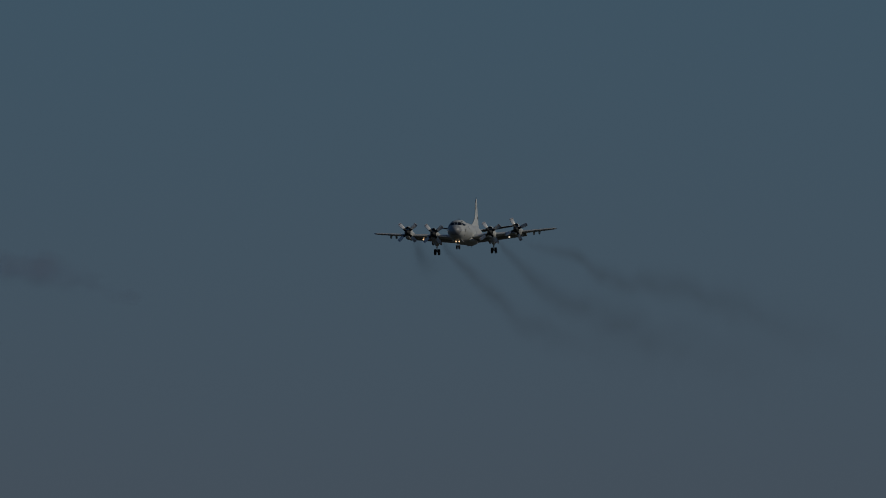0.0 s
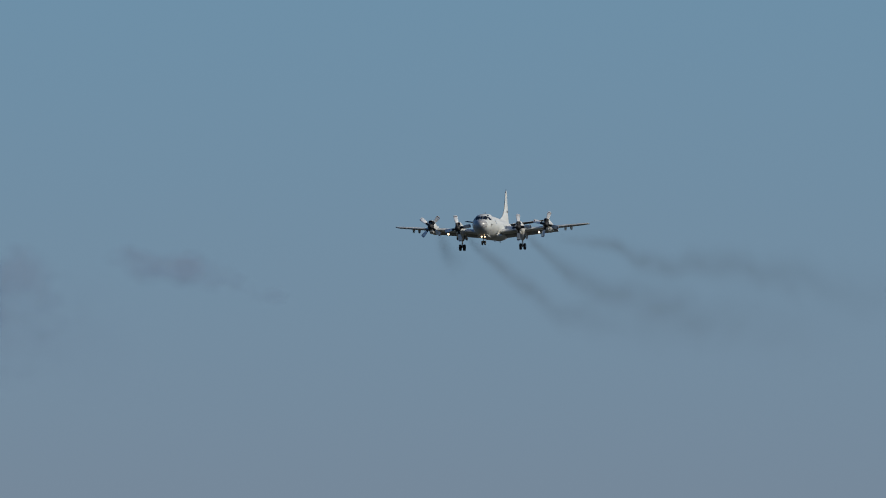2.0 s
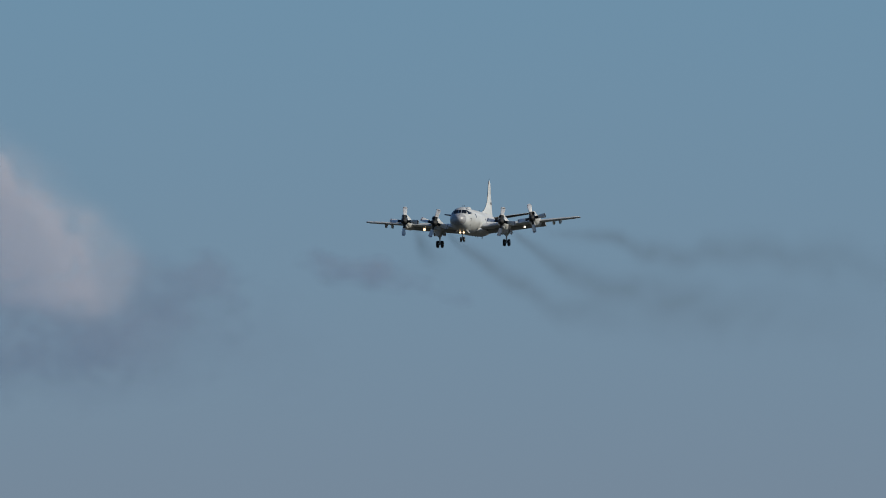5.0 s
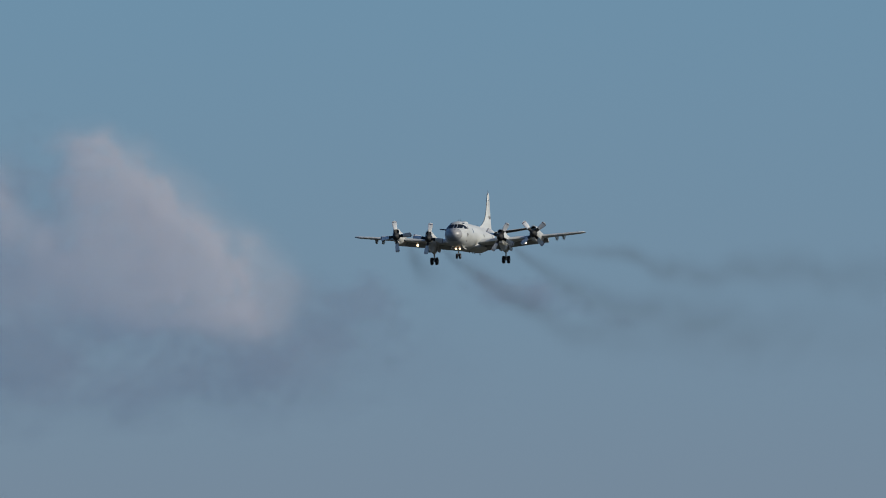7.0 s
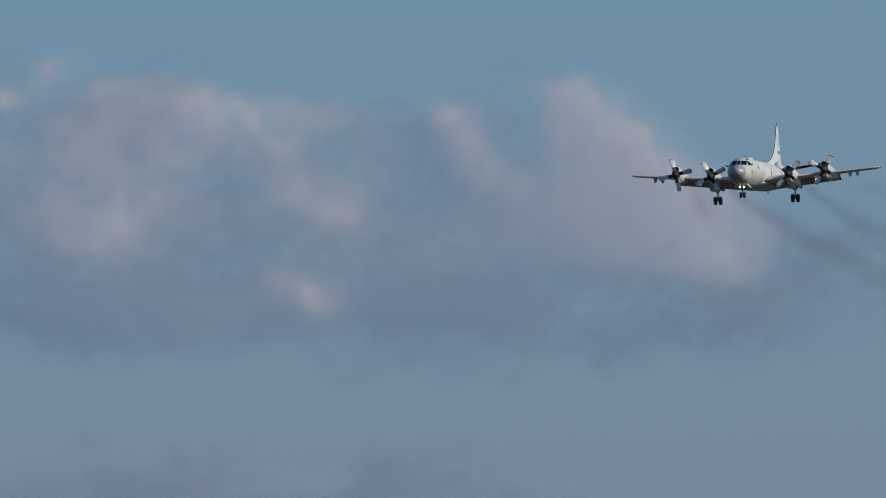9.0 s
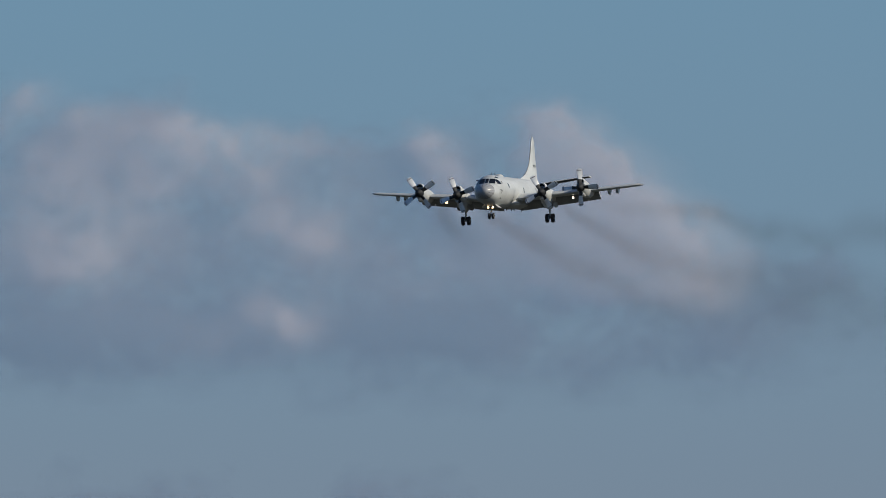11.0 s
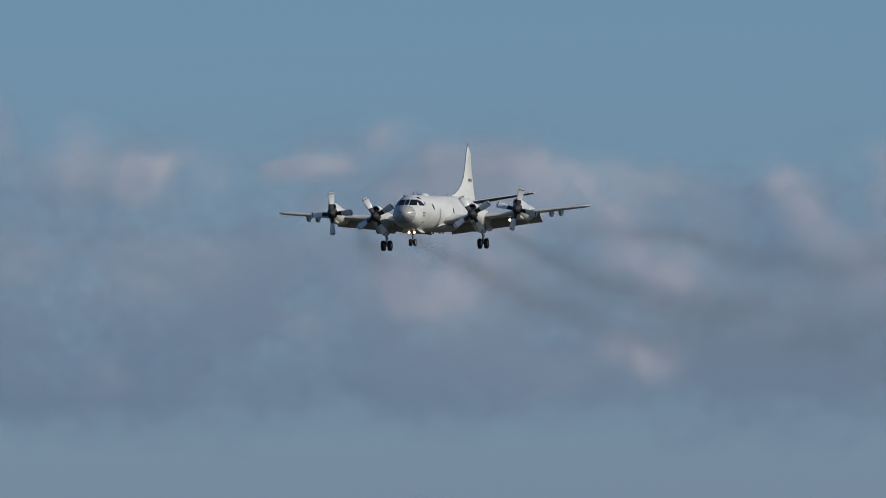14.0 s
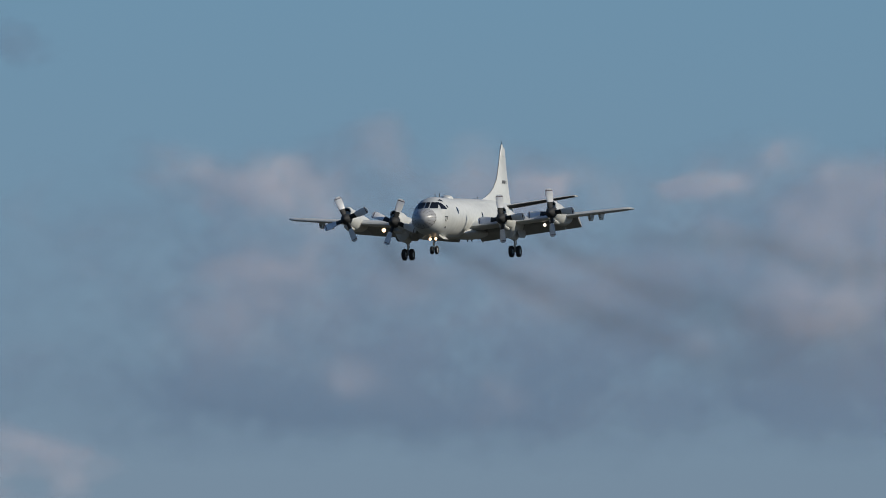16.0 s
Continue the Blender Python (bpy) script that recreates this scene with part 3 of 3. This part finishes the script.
# wing centre section and fillet
part("wing_fairing", loft([[(w * math.sin(a), y - REF, zc + h * math.cos(a)) for a in (2 * math.pi * i / 28 for i in range(28))]
                           for y, w, h, zc in ((9.6, 1.0, 0.15, -1.2), (10.1, 1.5, 0.38, -1.15), (10.8, 1.82, 0.55, -1.13), (13, 1.95, 0.52, -1.08), (15.5, 1.88, 0.5, -1.08), (17.3, 1.4, 0.34, -1.15), (18.5, 0.4, 0.12, -1.3))]), PAINT, aircraft)

# tail
FIN = [(18.6, 1.66), (21.3, 2.2), (23.4, 2.75), (24.8, 3.35), (25.7, 4.0), (26.3, 4.95), (26.9, 5.9), (27.25, 6.55), (27.5, 6.93), (27.7, 7.08)]
fin_lead = curve_through([z for _, z in FIN], [y for y, _ in FIN])


def fin_hinge(z):
    return 28.9 - 0.20 * (z - 1.35)


fin_sections = []
for z in (1.2, 1.66, 1.8, 2.02, 2.3, 2.7, 3.2, 4.0, 5.0, 5.9, 6.5, 6.9, 7.08):
    y0, y1 = fin_lead(max(z, 1.66)), fin_hinge(z)
    if z > 6.8:
        y1 -= 0.0 if z < 7.0 else 0.02
    c = y1 - y0
    w = 0.24 - 0.018 * (z - 1.2)
    w *= 0.35 if z > 7.0 else (0.8 if z > 6.8 else 1.0)
    fin_sections.append([(w * f, y0 + q * c - REF, z) for q, f in ((0, 0), (0.04, 0.28), (0.15, 0.55), (0.45, 1), (0.75, 1), (1, 0.75), (1, -0.75), (0.75, -1), (0.45, -1), (0.15, -0.55), (0.04, -0.28))])
fin = part("fin", loft(fin_sections), PAINT, aircraft)
part("deicing_boot", loft([[(-0.032, r[0][1] + 0.04, r[0][2]), (0, r[0][1] - 0.015, r[0][2]), (0.032, r[0][1] + 0.04, r[0][2])] for r in fin_sections[4:-1]]), BOOT, fin, "black rubber edge of the fin")
part("rudder", loft([[(w * f, y - REF, z) for y, f in ((fin_hinge(z) + 0.02, 0.75), (fin_hinge(z) + 0.35, 0.5), (y1, 0.06), (y1, -0.06), (fin_hinge(z) + 0.35, -0.5), (fin_hinge(z) + 0.02, -0.75))]
                     for z, w, y1 in ((1.35, 0.2, 30.7), (3.0, 0.19, 29.9), (5.0, 0.16, 29.15), (6.5, 0.13, 28.8), (6.8, 0.06, 28.65))]), PAINT, aircraft)
part("fin_antenna", tube([(0, 27.72 - REF, 7.0), (0, 27.72 - REF, 7.34)], [0.03, 0.015], 8), BLACK, fin)
for s in (1, -1):
    for k in range(4):            # unreadable tail number as bars
        y = 26.9 + 0.36 * k
        b = slab([(s * 0.245, y - REF, 3.64), (s * 0.245, y + 0.16 - REF, 3.64), (s * 0.237, y + 0.16 - REF, 3.93), (s * 0.237, y - REF, 3.93)], 0.02)
        part("marking", b, TAIL_MARK, fin, "dark grey unreadable tail marking", smooth=False)
    part("panel_line", slab([(s * 0.150, 27.3 - REF, 6.0), (s * 0.150, 27.9 - REF, 6.0), (s * 0.150, 27.9 - REF, 6.05), (s * 0.150, 27.3 - REF, 6.05)], 0.02), UNDER, fin)
    st = [aerofoil(s * x, l - REF, c, z, thick=0.7, cut=0.72) for x, l, c, z in ((0.3, 25.1, 4.0, 1.52), (1.0, 25.35, 3.8, 1.59), (6.1, 27.2, 1.95, 2.35), (6.42, 27.5, 1.6, 2.40))]
    stab = part("stabilizer", loft(st), PAINT, aircraft)
    edge = []
    for r in st:
        nose = r[8]
        edge.append([(x, nose[1] + 1.0 * (y - nose[1]) - 0.015, nose[2] + 1.14 * (z - nose[2])) for x, y, z in r[7:14]])
    part("deicing_boot", loft(edge), BOOT, stab, "black rubber leading edge")
    part("elevator", loft([[(s * x, l - REF + c * q, z + h * c) for q, h in ((0.725, 0.026), (1.0, 0.003), (1.0, -0.003), (0.725, -0.016))]
                           for x, l, c, z in ((0.9, 25.3, 3.82, 1.58), (6.1, 27.2, 1.95, 2.35), (6.4, 27.45, 1.65, 2.40))]), PAINT, aircraft)

# domes and aerials
part("antenna_dome", loft([[(w * math.sin(a), 8.7 + w * 1.35 * math.cos(a) - REF, z) for a in (2 * math.pi * i / 24 for i in range(24))]
                           for w, z in ((0.50, 1.60), (0.54, 1.74), (0.51, 1.84), (0.41, 1.93), (0.24, 1.99), (0.06, 2.01))]), PAINT, aircraft, "white rounded antenna dome")
for y, h in ((4.7, 0.32), (6.2, 0.42), (18.0, 0.36), (18.9, 0.56)):
    part("blade_antenna", slab([(0, y - REF, 1.68), (0, y + 0.2 - REF, 1.68), (0, y + 0.18 - REF, 1.72 + h), (0, y + 0.10 - REF, 1.72 + h)], 0.035, bevel=0.008), BLACK, aircraft)
for y, x, h in ((12.4, 0.0, 0.22), (15.2, 0.0, 0.24), (16.6, 0.0, 0.2), (19.6, 0.2, 0.25)):
    zb = fuse_bot(y)
    part("belly_antenna", slab([(x, y - REF, zb + 0.1), (x, y + 0.32 - REF, zb + 0.1), (x, y + 0.42 - REF, zb - h), (x, y + 0.2 - REF, zb - h)], 0.07, bevel=0.012), BLACK, aircraft)


# engines
def nacelle(s, x, hub_y, hub_z, deep):
    """An engine pod with the scoop above its spinner; deep pods house the main wheels."""
    tail = wing_lead(x) + 0.93 * wing_chord(x) + REF
    wz = wing_z(x)
    st = [(hub_y + 0.28, 0.50, 0.72, -0.44), (hub_y + 0.5, 0.57, 0.90, -0.55), (hub_y + 1.1, 0.62, 0.96, -0.72), (hub_y + 2.2, 0.66, 0.92, -0.86),
          (wing_lead(x) + REF + 0.3, 0.68, 0.72, -0.95 - 0.62 * deep), (wing_lead(x) + REF + 2.2, 0.64, 0.60, -0.9 - 0.80 * deep), (wing_lead(x) + REF + 3.6, 0.5, 0.44, -0.6 - 0.4 * deep), (tail, 0.30, 0.28, -0.25)]
    rings = []
    for y, w, up, dn in st:
        q = (y - hub_y) / (tail - hub_y)
        zc = hub_z * (1 - q) + (wz + 0.15) * q
        ring = []
        for i in range(24):
            a = 2 * math.pi * i / 24
            ring.append((s * x + w * math.sin(a), y - REF, zc + (up if math.cos(a) > 0 else -dn) * math.cos(a)))
        rings.append(ring)
    pod = part("nacelle", loft(rings), PAINT, aircraft)
    lip = []
    y0 = hub_y + 0.22
    for r, dy in ((0.26, 0.10), (0.30, 0.0), (0.36, 0.0), (0.40, 0.12), (0.42, 0.6)):
        lip.append([(s * x + r * 1.1 * math.sin(a), y0 + dy - REF, hub_z + 0.66 + r * math.cos(a)) for a in (2 * math.pi * i / 20 for i in range(20))])
    part("intake_lip", loft(lip, caps=False), PAINT, pod)
    # flat dark disc in place of the shaded duct behind the lip
    mouth = bmesh.new()
    bmesh.ops.create_circle(mouth, cap_ends=True, radius=0.31, segments=20, matrix=Matrix.Translation((s * x, y0 + 0.06 - REF, hub_z + 0.66)) @ Matrix.Rotation(radians(90), 4, "X"))
    part("intake", mouth, HOLE_SHADE, pod)
    part("exhaust_pipe", tube([(s * x, tail - 0.9 - REF, wz + 0.36), (s * x, tail + 0.35 - REF, wz + 0.26)], [0.30, 0.27], 16), BLACK, pod)
    cooler = tube([(s * x, hub_y + 0.3 - REF, hub_z - 0.62), (s * x, hub_y + 1.1 - REF, hub_z - 0.78), (s * x, hub_y + 2.4 - REF, hub_z - 0.8)], [0.27, 0.33, 0.2], 14, squash=0.6)
    part("oil_cooler", cooler, PAINT, pod)
    return pod


def propeller(place):
    """Four broad square-tipped blades on a black spinner."""
    hub = new("propeller")
    hub.parent = aircraft
    hub.matrix_basis = place
    sp = [[(r * math.sin(a), y, r * math.cos(a)) for a in (2 * math.pi * i / 24 for i in range(24))]
          for y, r in ((-0.78, 0.02), (-0.72, 0.14), (-0.55, 0.27), (-0.3, 0.39), (0.0, 0.46), (0.26, 0.48))]
    part("spinner", loft(sp), BLACK, hub, "black pointed spinner")
    first = None
    for k in range(4):
        turn = Matrix.Rotation(radians(90 * k), 4, "Y")
        if first:
            shared("blade", first, hub, turn)
            shared("cuff", cuff0, hub, turn)
            shared("tip_band", band0, hub, turn)
            continue
        rows = []
        for r, c, tw, th in ((0.85, 0.50, 36, 0.13), (1.1, 0.56, 30, 0.10), (1.4, 0.58, 25, 0.08), (1.7, 0.58, 20, 0.06), (1.88, 0.55, 17, 0.05), (1.97, 0.48, 16.4, 0.045), (2.03, 0.37, 16, 0.04), (2.06, 0.20, 16, 0.03)):
            rows.append([r, c, tw, th])

        def section(r, c, tw, th, grow=0.0):
            ca, sa = math.cos(radians(tw + 6)), math.sin(radians(tw + 6))
            out = []
            for q, h in ((-0.5, 0), (-0.44, 0.3), (-0.2, 0.5), (0.2, 0.42), (0.5, 0), (0.2, -0.42), (-0.2, -0.5), (-0.44, -0.3)):
                a, b = q * (c * (0.97 + 0.10 * r) + grow), h * (th + grow)
                out.append((a * ca - b * sa, a * sa + b * ca, r))
            return out
        first = part("blade", loft([section(*w) for w in rows]), BLADE, hub, place=turn)
        cuff0 = part("cuff", loft([section(r, c, tw, th, 0.02) for r, c, tw, th in ((0.36, 0.42, 44, 0.26), (0.6, 0.47, 41, 0.2), (0.92, 0.51, 35, 0.14))]), BLACK, hub, "black rubber blade cuff", place=turn)
        band0 = part("tip_band", loft([section(r, c, tw, th, 0.014) for r, c, tw, th in ((1.86, 0.552, 17.2, 0.052), (1.925, 0.515, 16.6, 0.048))]), TIP_RED, hub, "dark red tip band", place=turn)
    return hub


HUBS = [(-9.03, 9.08, 0.26), (-4.73, 8.82, -0.12), (4.73, 8.82, -0.12), (9.03, 9.08, 0.26)]
PROPS = []
for x, y, z in HUBS:
    nacelle(math.copysign(1, x), abs(x), y, z, 1.0 if abs(x) < 6 else 0.0)
    PROPS.append(propeller(Matrix.Translation((x, y - REF, z))))


# wheels
def wheel(parent, place, r, w):
    hub = part("wheel", tube([(-w * 0.36, 0, 0), (-w * 0.30, 0, 0), (w * 0.30, 0, 0), (w * 0.36, 0, 0)], [0.30 * r, 0.56 * r, 0.56 * r, 0.30 * r], 20), RIM, parent, place=place)
    rings = [[(x * w, q * r * math.cos(a), q * r * math.sin(a)) for a in (2 * math.pi * i / 32 for i in range(32))]
             for x, q in ((-0.40, 0.55), (-0.5, 0.72), (-0.47, 0.88), (-0.32, 0.98), (0, 1.0), (0.32, 0.98), (0.47, 0.88), (0.5, 0.72), (0.40, 0.55))]
    part("tyre", loft(rings, caps=False), TYRE, parent, "black rubber tyre", place=place)
    return hub


for s in (1, -1):
    gx, gy, gz = s * 4.73, 13.31 - REF, -2.78
    leg = part("landing_gear", tube([(gx, gy - 0.1, -0.9), (gx, gy - 0.05, -1.75), (gx, gy - 0.05, -1.78), (gx, gy, gz)], [0.17, 0.15, 0.10, 0.10], 14), STEEL, aircraft, "grey steel main gear leg with twin wheels")
    part("strut_fairing", tube([(gx + 0.2, gy + 0.05, -0.6), (gx + 0.16, gy + 0.02, -1.3), (gx + 0.1, gy, -1.72)], [0.27, 0.25, 0.17], 14), PAINT, leg, "pale grey upper strut casing")
    part("axle", tube([(gx - 0.5, gy, gz), (gx + 0.5, gy, gz)], 0.075, 10), STEEL, leg)
    part("drag_strut", tube([(gx, gy - 1.6, -1.0), (gx, gy - 0.15, -1.95)], 0.07, 10), STEEL, leg)
    part("torque_link", slab([(gx - 0.1, gy + 0.14, -1.75), (gx + 0.1, gy + 0.14, -1.75), (gx + 0.05, gy + 0.4, -2.2), (gx - 0.05, gy + 0.4, -2.2)], 0.05), STEEL, leg)
    for d in (-0.32, 0.32):
        wheel(leg, Matrix.Translation((gx + d, gy, gz)), 0.50, 0.36)
    for d in (-1, 1):
        b = slab([(gx + d * 0.62, gy - 1.5, -1.0), (gx + d * 0.62, gy + 1.2, -0.98), (gx + d * 0.68, gy + 1.1, -1.42), (gx + d * 0.64, gy + 0.8, -1.62), (gx + d * 0.64, gy - 1.0, -1.66), (gx + d * 0.68, gy - 1.4, -1.45)], 0.05, bevel=0.012)
        part("gear_door", b, UNDER, aircraft)

nose_leg = part("nose_gear", tube([(0, 4.5 - REF, -1.5), (0, 4.34 - REF, -2.05), (0, 4.33 - REF, -2.08), (0, 4.22 - REF, -2.8)], [0.13, 0.12, 0.075, 0.075], 12), STEEL, aircraft, "grey nose gear leg with twin wheels and lamps")
part("axle", tube([(-0.3, 4.22 - REF, -2.8), (0.3, 4.22 - REF, -2.8)], 0.05, 8), STEEL, nose_leg)
part("torque_link", slab([(-0.08, 4.15 - REF, -2.1), (0.08, 4.15 - REF, -2.1), (0.04, 3.95 - REF, -2.4), (-0.04, 3.95 - REF, -2.4)], 0.04), STEEL, nose_leg)
for d in (-0.21, 0.21):
    wheel(nose_leg, Matrix.Translation((d, 4.22 - REF, -2.8)), 0.345, 0.25)


def lamp(parent, place, r, mat):
    part("lamp_housing", tube([(0, 0.22, 0), (0, 0.1, 0), (0, 0.0, 0)], [0.5 * r, 1.02 * r, 1.1 * r], 14), STEEL, parent, place=place)
    rings = [[(q * r * math.sin(a), y, q * r * math.cos(a)) for a in (2 * math.pi * i / 16 for i in range(16))] for q, y in ((1.0, -0.005), (0.7, -0.04), (0.05, -0.06))]
    part("lens", loft(rings), mat, parent, "glowing lamp lens", place=place)


for d in (-0.25, 0.25):
    lamp(nose_leg, Matrix.Translation((d, 3.85 - REF, -1.86)), 0.125, LAMP_WARM)
for s in (1, -1):
    b = slab([(s * 0.46, 3.3 - REF, -1.40), (s * 0.46, 5.6 - REF, -1.52), (s * 0.90, 5.5 - REF, -1.88), (s * 0.93, 3.8 - REF, -1.90), (s * 0.84, 3.4 - REF, -1.78)], 0.045, bevel=0.01)
    part("gear_door", b, PAINT, aircraft)
    lx, ly = 7.0 + 0.24 * (s > 0), 13.9 - REF
    arm = part("landing_light", tube([(s * lx, ly + 0.25, wing_z(lx) - 0.1), (s * lx, ly + 0.13, wing_z(lx) - 0.42)], 0.06, 10), STEEL, aircraft)
    lamp(arm, Matrix.Translation((s * lx, ly, wing_z(lx) - 0.45)), 0.175 if s < 0 else 0.14, LAMP_WARM if s < 0 else LAMP_WHITE)

# ---- engine smoke ----
# height of each trail over the line of flight, by the distance behind the aircraft
sink_inner_west = curve_through([5, 14, 28, 45, 70, 100, 140, 200, 330, 520], [-1.2, -2.8, -4.6, -6.7, -9.0, -10.9, -12.8, -14.6, -16.0, -17.0])
sink_inner_east = curve_through([5, 12, 30, 50, 80, 115, 160, 230, 330, 520], [-1.4, -2.6, -4.7, -6.2, -7.8, -9.4, -11.0, -12.6, -13.2, -14.0])
sink_outer_west = curve_through([5, 8, 12, 20, 45], [-0.6, -1.9, -3.3, -5.0, -7.0])
sink_outer_east = curve_through([4, 12, 40, 70, 110, 160, 230, 330, 420, 600], [-0.8, -1.9, -2.0, -2.9, -3.9, -4.1, -3.7, -4.4, -6.2, -8.0])


def smoke_trail(x, sink, strength, reach, seed, spread=0.045, hold=0.35, leans=(90, 66, 78), build=9.0):
    """Wavering streamers crossed along one axis, dense at the core and thin at the rim."""
    rng = np.random.RandomState(seed)
    ph = rng.rand(6) * 6.28
    n_long, n_wide = 190, 14
    verts, faces, dens = [], [], []
    for k, lean in enumerate(leans):
        base = len(verts)
        for i in range(n_long + 1):
            q = i / n_long
            L = 4.6 + reach * q ** 1.6
            wob = min(1.0, L / 80)
            cx = x + wob * (0.8 * math.sin(L / 31 + ph[0]) + 0.4 * math.sin(L / 13 + ph[1]))
            cz = sink(L) + wob * (0.5 * math.sin(L / 23 + ph[2]) + 0.35 * math.sin(L / 9 + ph[3]))
            rad = 0.5 + spread * L ** 0.84 * (1 + 0.14 * math.sin(L / 17 + ph[4] + k) + 0.08 * math.sin(L / 6 + ph[5] + 2 * k))
            fade = min(1.0, (L - 3) / build) * min(1.0, (1 - q) / hold) ** 1.2 / (1 + L / 260)
            for j in range(n_wide + 1):
                w = 2 * j / n_wide - 1
                a = radians(lean)
                verts.append((cx + 1.7 * rad * w * math.cos(a), L, cz + 1.7 * rad * w * math.sin(a)))
                dens.append(strength * fade * (math.exp(-3.6 * w * w) - math.exp(-3.6)))
        for i in range(n_long):
            for j in range(n_wide):
                a = base + i * (n_wide + 1) + j
                faces.append((a, a + 1, a + n_wide + 2, a + n_wide + 1))
    me = bpy.data.meshes.new("smoke_trail")
    me.from_pydata(verts, [], faces)
    at = me.attributes.new("vapour", "FLOAT", "POINT")
    at.data.foreach_set("value", np.array(dens, np.float32))
    me.materials.append(SMOKE)
    me.shade_smooth()
    return tagged(new("smoke_trail", me), "thin brown-black exhaust smoke trailing from an engine", "smoke", "engine smoke trails", "stuff")


TRAILS = [smoke_trail(-9.03, sink_outer_west, 0.12, 34, 3, 0.085, 0.8, (70, 50, 30)), smoke_trail(-4.73, sink_inner_west, 0.09, 330, 4, 0.034, 0.6),
          smoke_trail(4.73, sink_inner_east, 0.095, 520, 5, 0.040, 0.5), smoke_trail(9.03, sink_outer_east, 0.105, 640, 6, 0.024, 0.35, (90, 76, 104), 70.0)]


# ---- what moves ----
def flight_pose(t, yaw, pitch, roll):
    turn = Matrix.Rotation(radians(yaw), 4, "Z") @ Matrix.Rotation(radians(-pitch), 4, "X") @ Matrix.Rotation(radians(roll), 4, "Y")
    return Matrix.Translation(START + t * SPEED) @ turn @ Matrix.Translation((0, 0, -0.5))


# blade angle of each propeller from upright, clockwise from ahead, at some seconds
BLADE_TIMES = (0, 0.5, 1, 1.5, 2, 2.5, 3, 3.5, 4, 6.5, 7, 7.5, 8, 8.5, 9, 9.5, 10, 12.5, 13, 13.5, 14, 14.5, 15, 15.5, 16)
BLADE_ANGLES = [
    (-42, -38, -39, -42, 40, 26, 17, 9, 7, 0, -6, -12, -15, -17, -13, -21, -24, 37, 20, 6, -2, -10, -16, -18, -22),
    (-38, -21, -16, -14, -11, -1, 4, 18, 31, 1, 10, 20, 30, 44, -28, -16, -6, -40, -39, -37, -30, -20, -6, 6, 21),
    (-34, -16, -14, -4, -1, -4, -3, -4, 0, 24, 30, 29, 29, 36, 43, 44, 45, -6, -8, -25, -32, -30, -23, -13, -4),
    (-24, -22, -34, 42, 17, 4, 3, 2, 4, -34, -40, -43, 43, 36, 31, 16, 7, -14, -36, 33, 15, 4, 0, -2, -4),
]


FLAP_ROWS = [(0, 17.0), (4, 16.0), (6.5, 13.5), (8, 11.0), (9.2, 8.0), (10.2, 5.0), (11.8, 0.0), (16, 0.0)]     # seconds, degrees short of the landing setting


def flap_pose(hinge, axis, short):
    """A flap swung up about its hinge and drawn in under the wing."""
    return Matrix.Translation(hinge + Vector((0, -0.016 * short, 0))) @ Matrix.Rotation(radians(short), 4, axis) @ Matrix.Translation(-hinge)


SMOKE_SAG = [(0, 1.4), (1, 1.05), (2, 0.5), (3, 0.15), (4, 0.0), (8, 0.0), (12, 0.0), (16, 0.0)]     # seconds, degrees below the glide path


def motions():
    walk(aircraft, [(t, flight_pose(t, *att)) for t, *att in FLIGHT_ROWS])
    for flap, hinge, axis in FLAPS:
        walk(flap, [(t, flap_pose(hinge, axis, short)) for t, short in FLAP_ROWS])
    for trail in TRAILS:
        walk(trail, [(t, Matrix.Translation(START + t * SPEED) @ pose(0, 0, 0, 3.26 - sag, 0, -7.47)) for t, sag in SMOKE_SAG])
    for hub, (x, y, z), marks in zip(PROPS, HUBS, BLADE_ANGLES):
        angles = [marks[0]]
        for a in marks[1:]:             # four blades alike: carry on by the smaller step
            angles.append(angles[-1] + (a - angles[-1] + 45) % 90 - 45)
        rows = []
        for i in range(161):
            t = i / 10
            rows.append((t, Matrix.Translation((x, y - REF, z)) @ Matrix.Rotation(radians(720 * t + float(np.interp(t, BLADE_TIMES, angles))), 4, "Y")))
        walk(hub, rows)


motions()
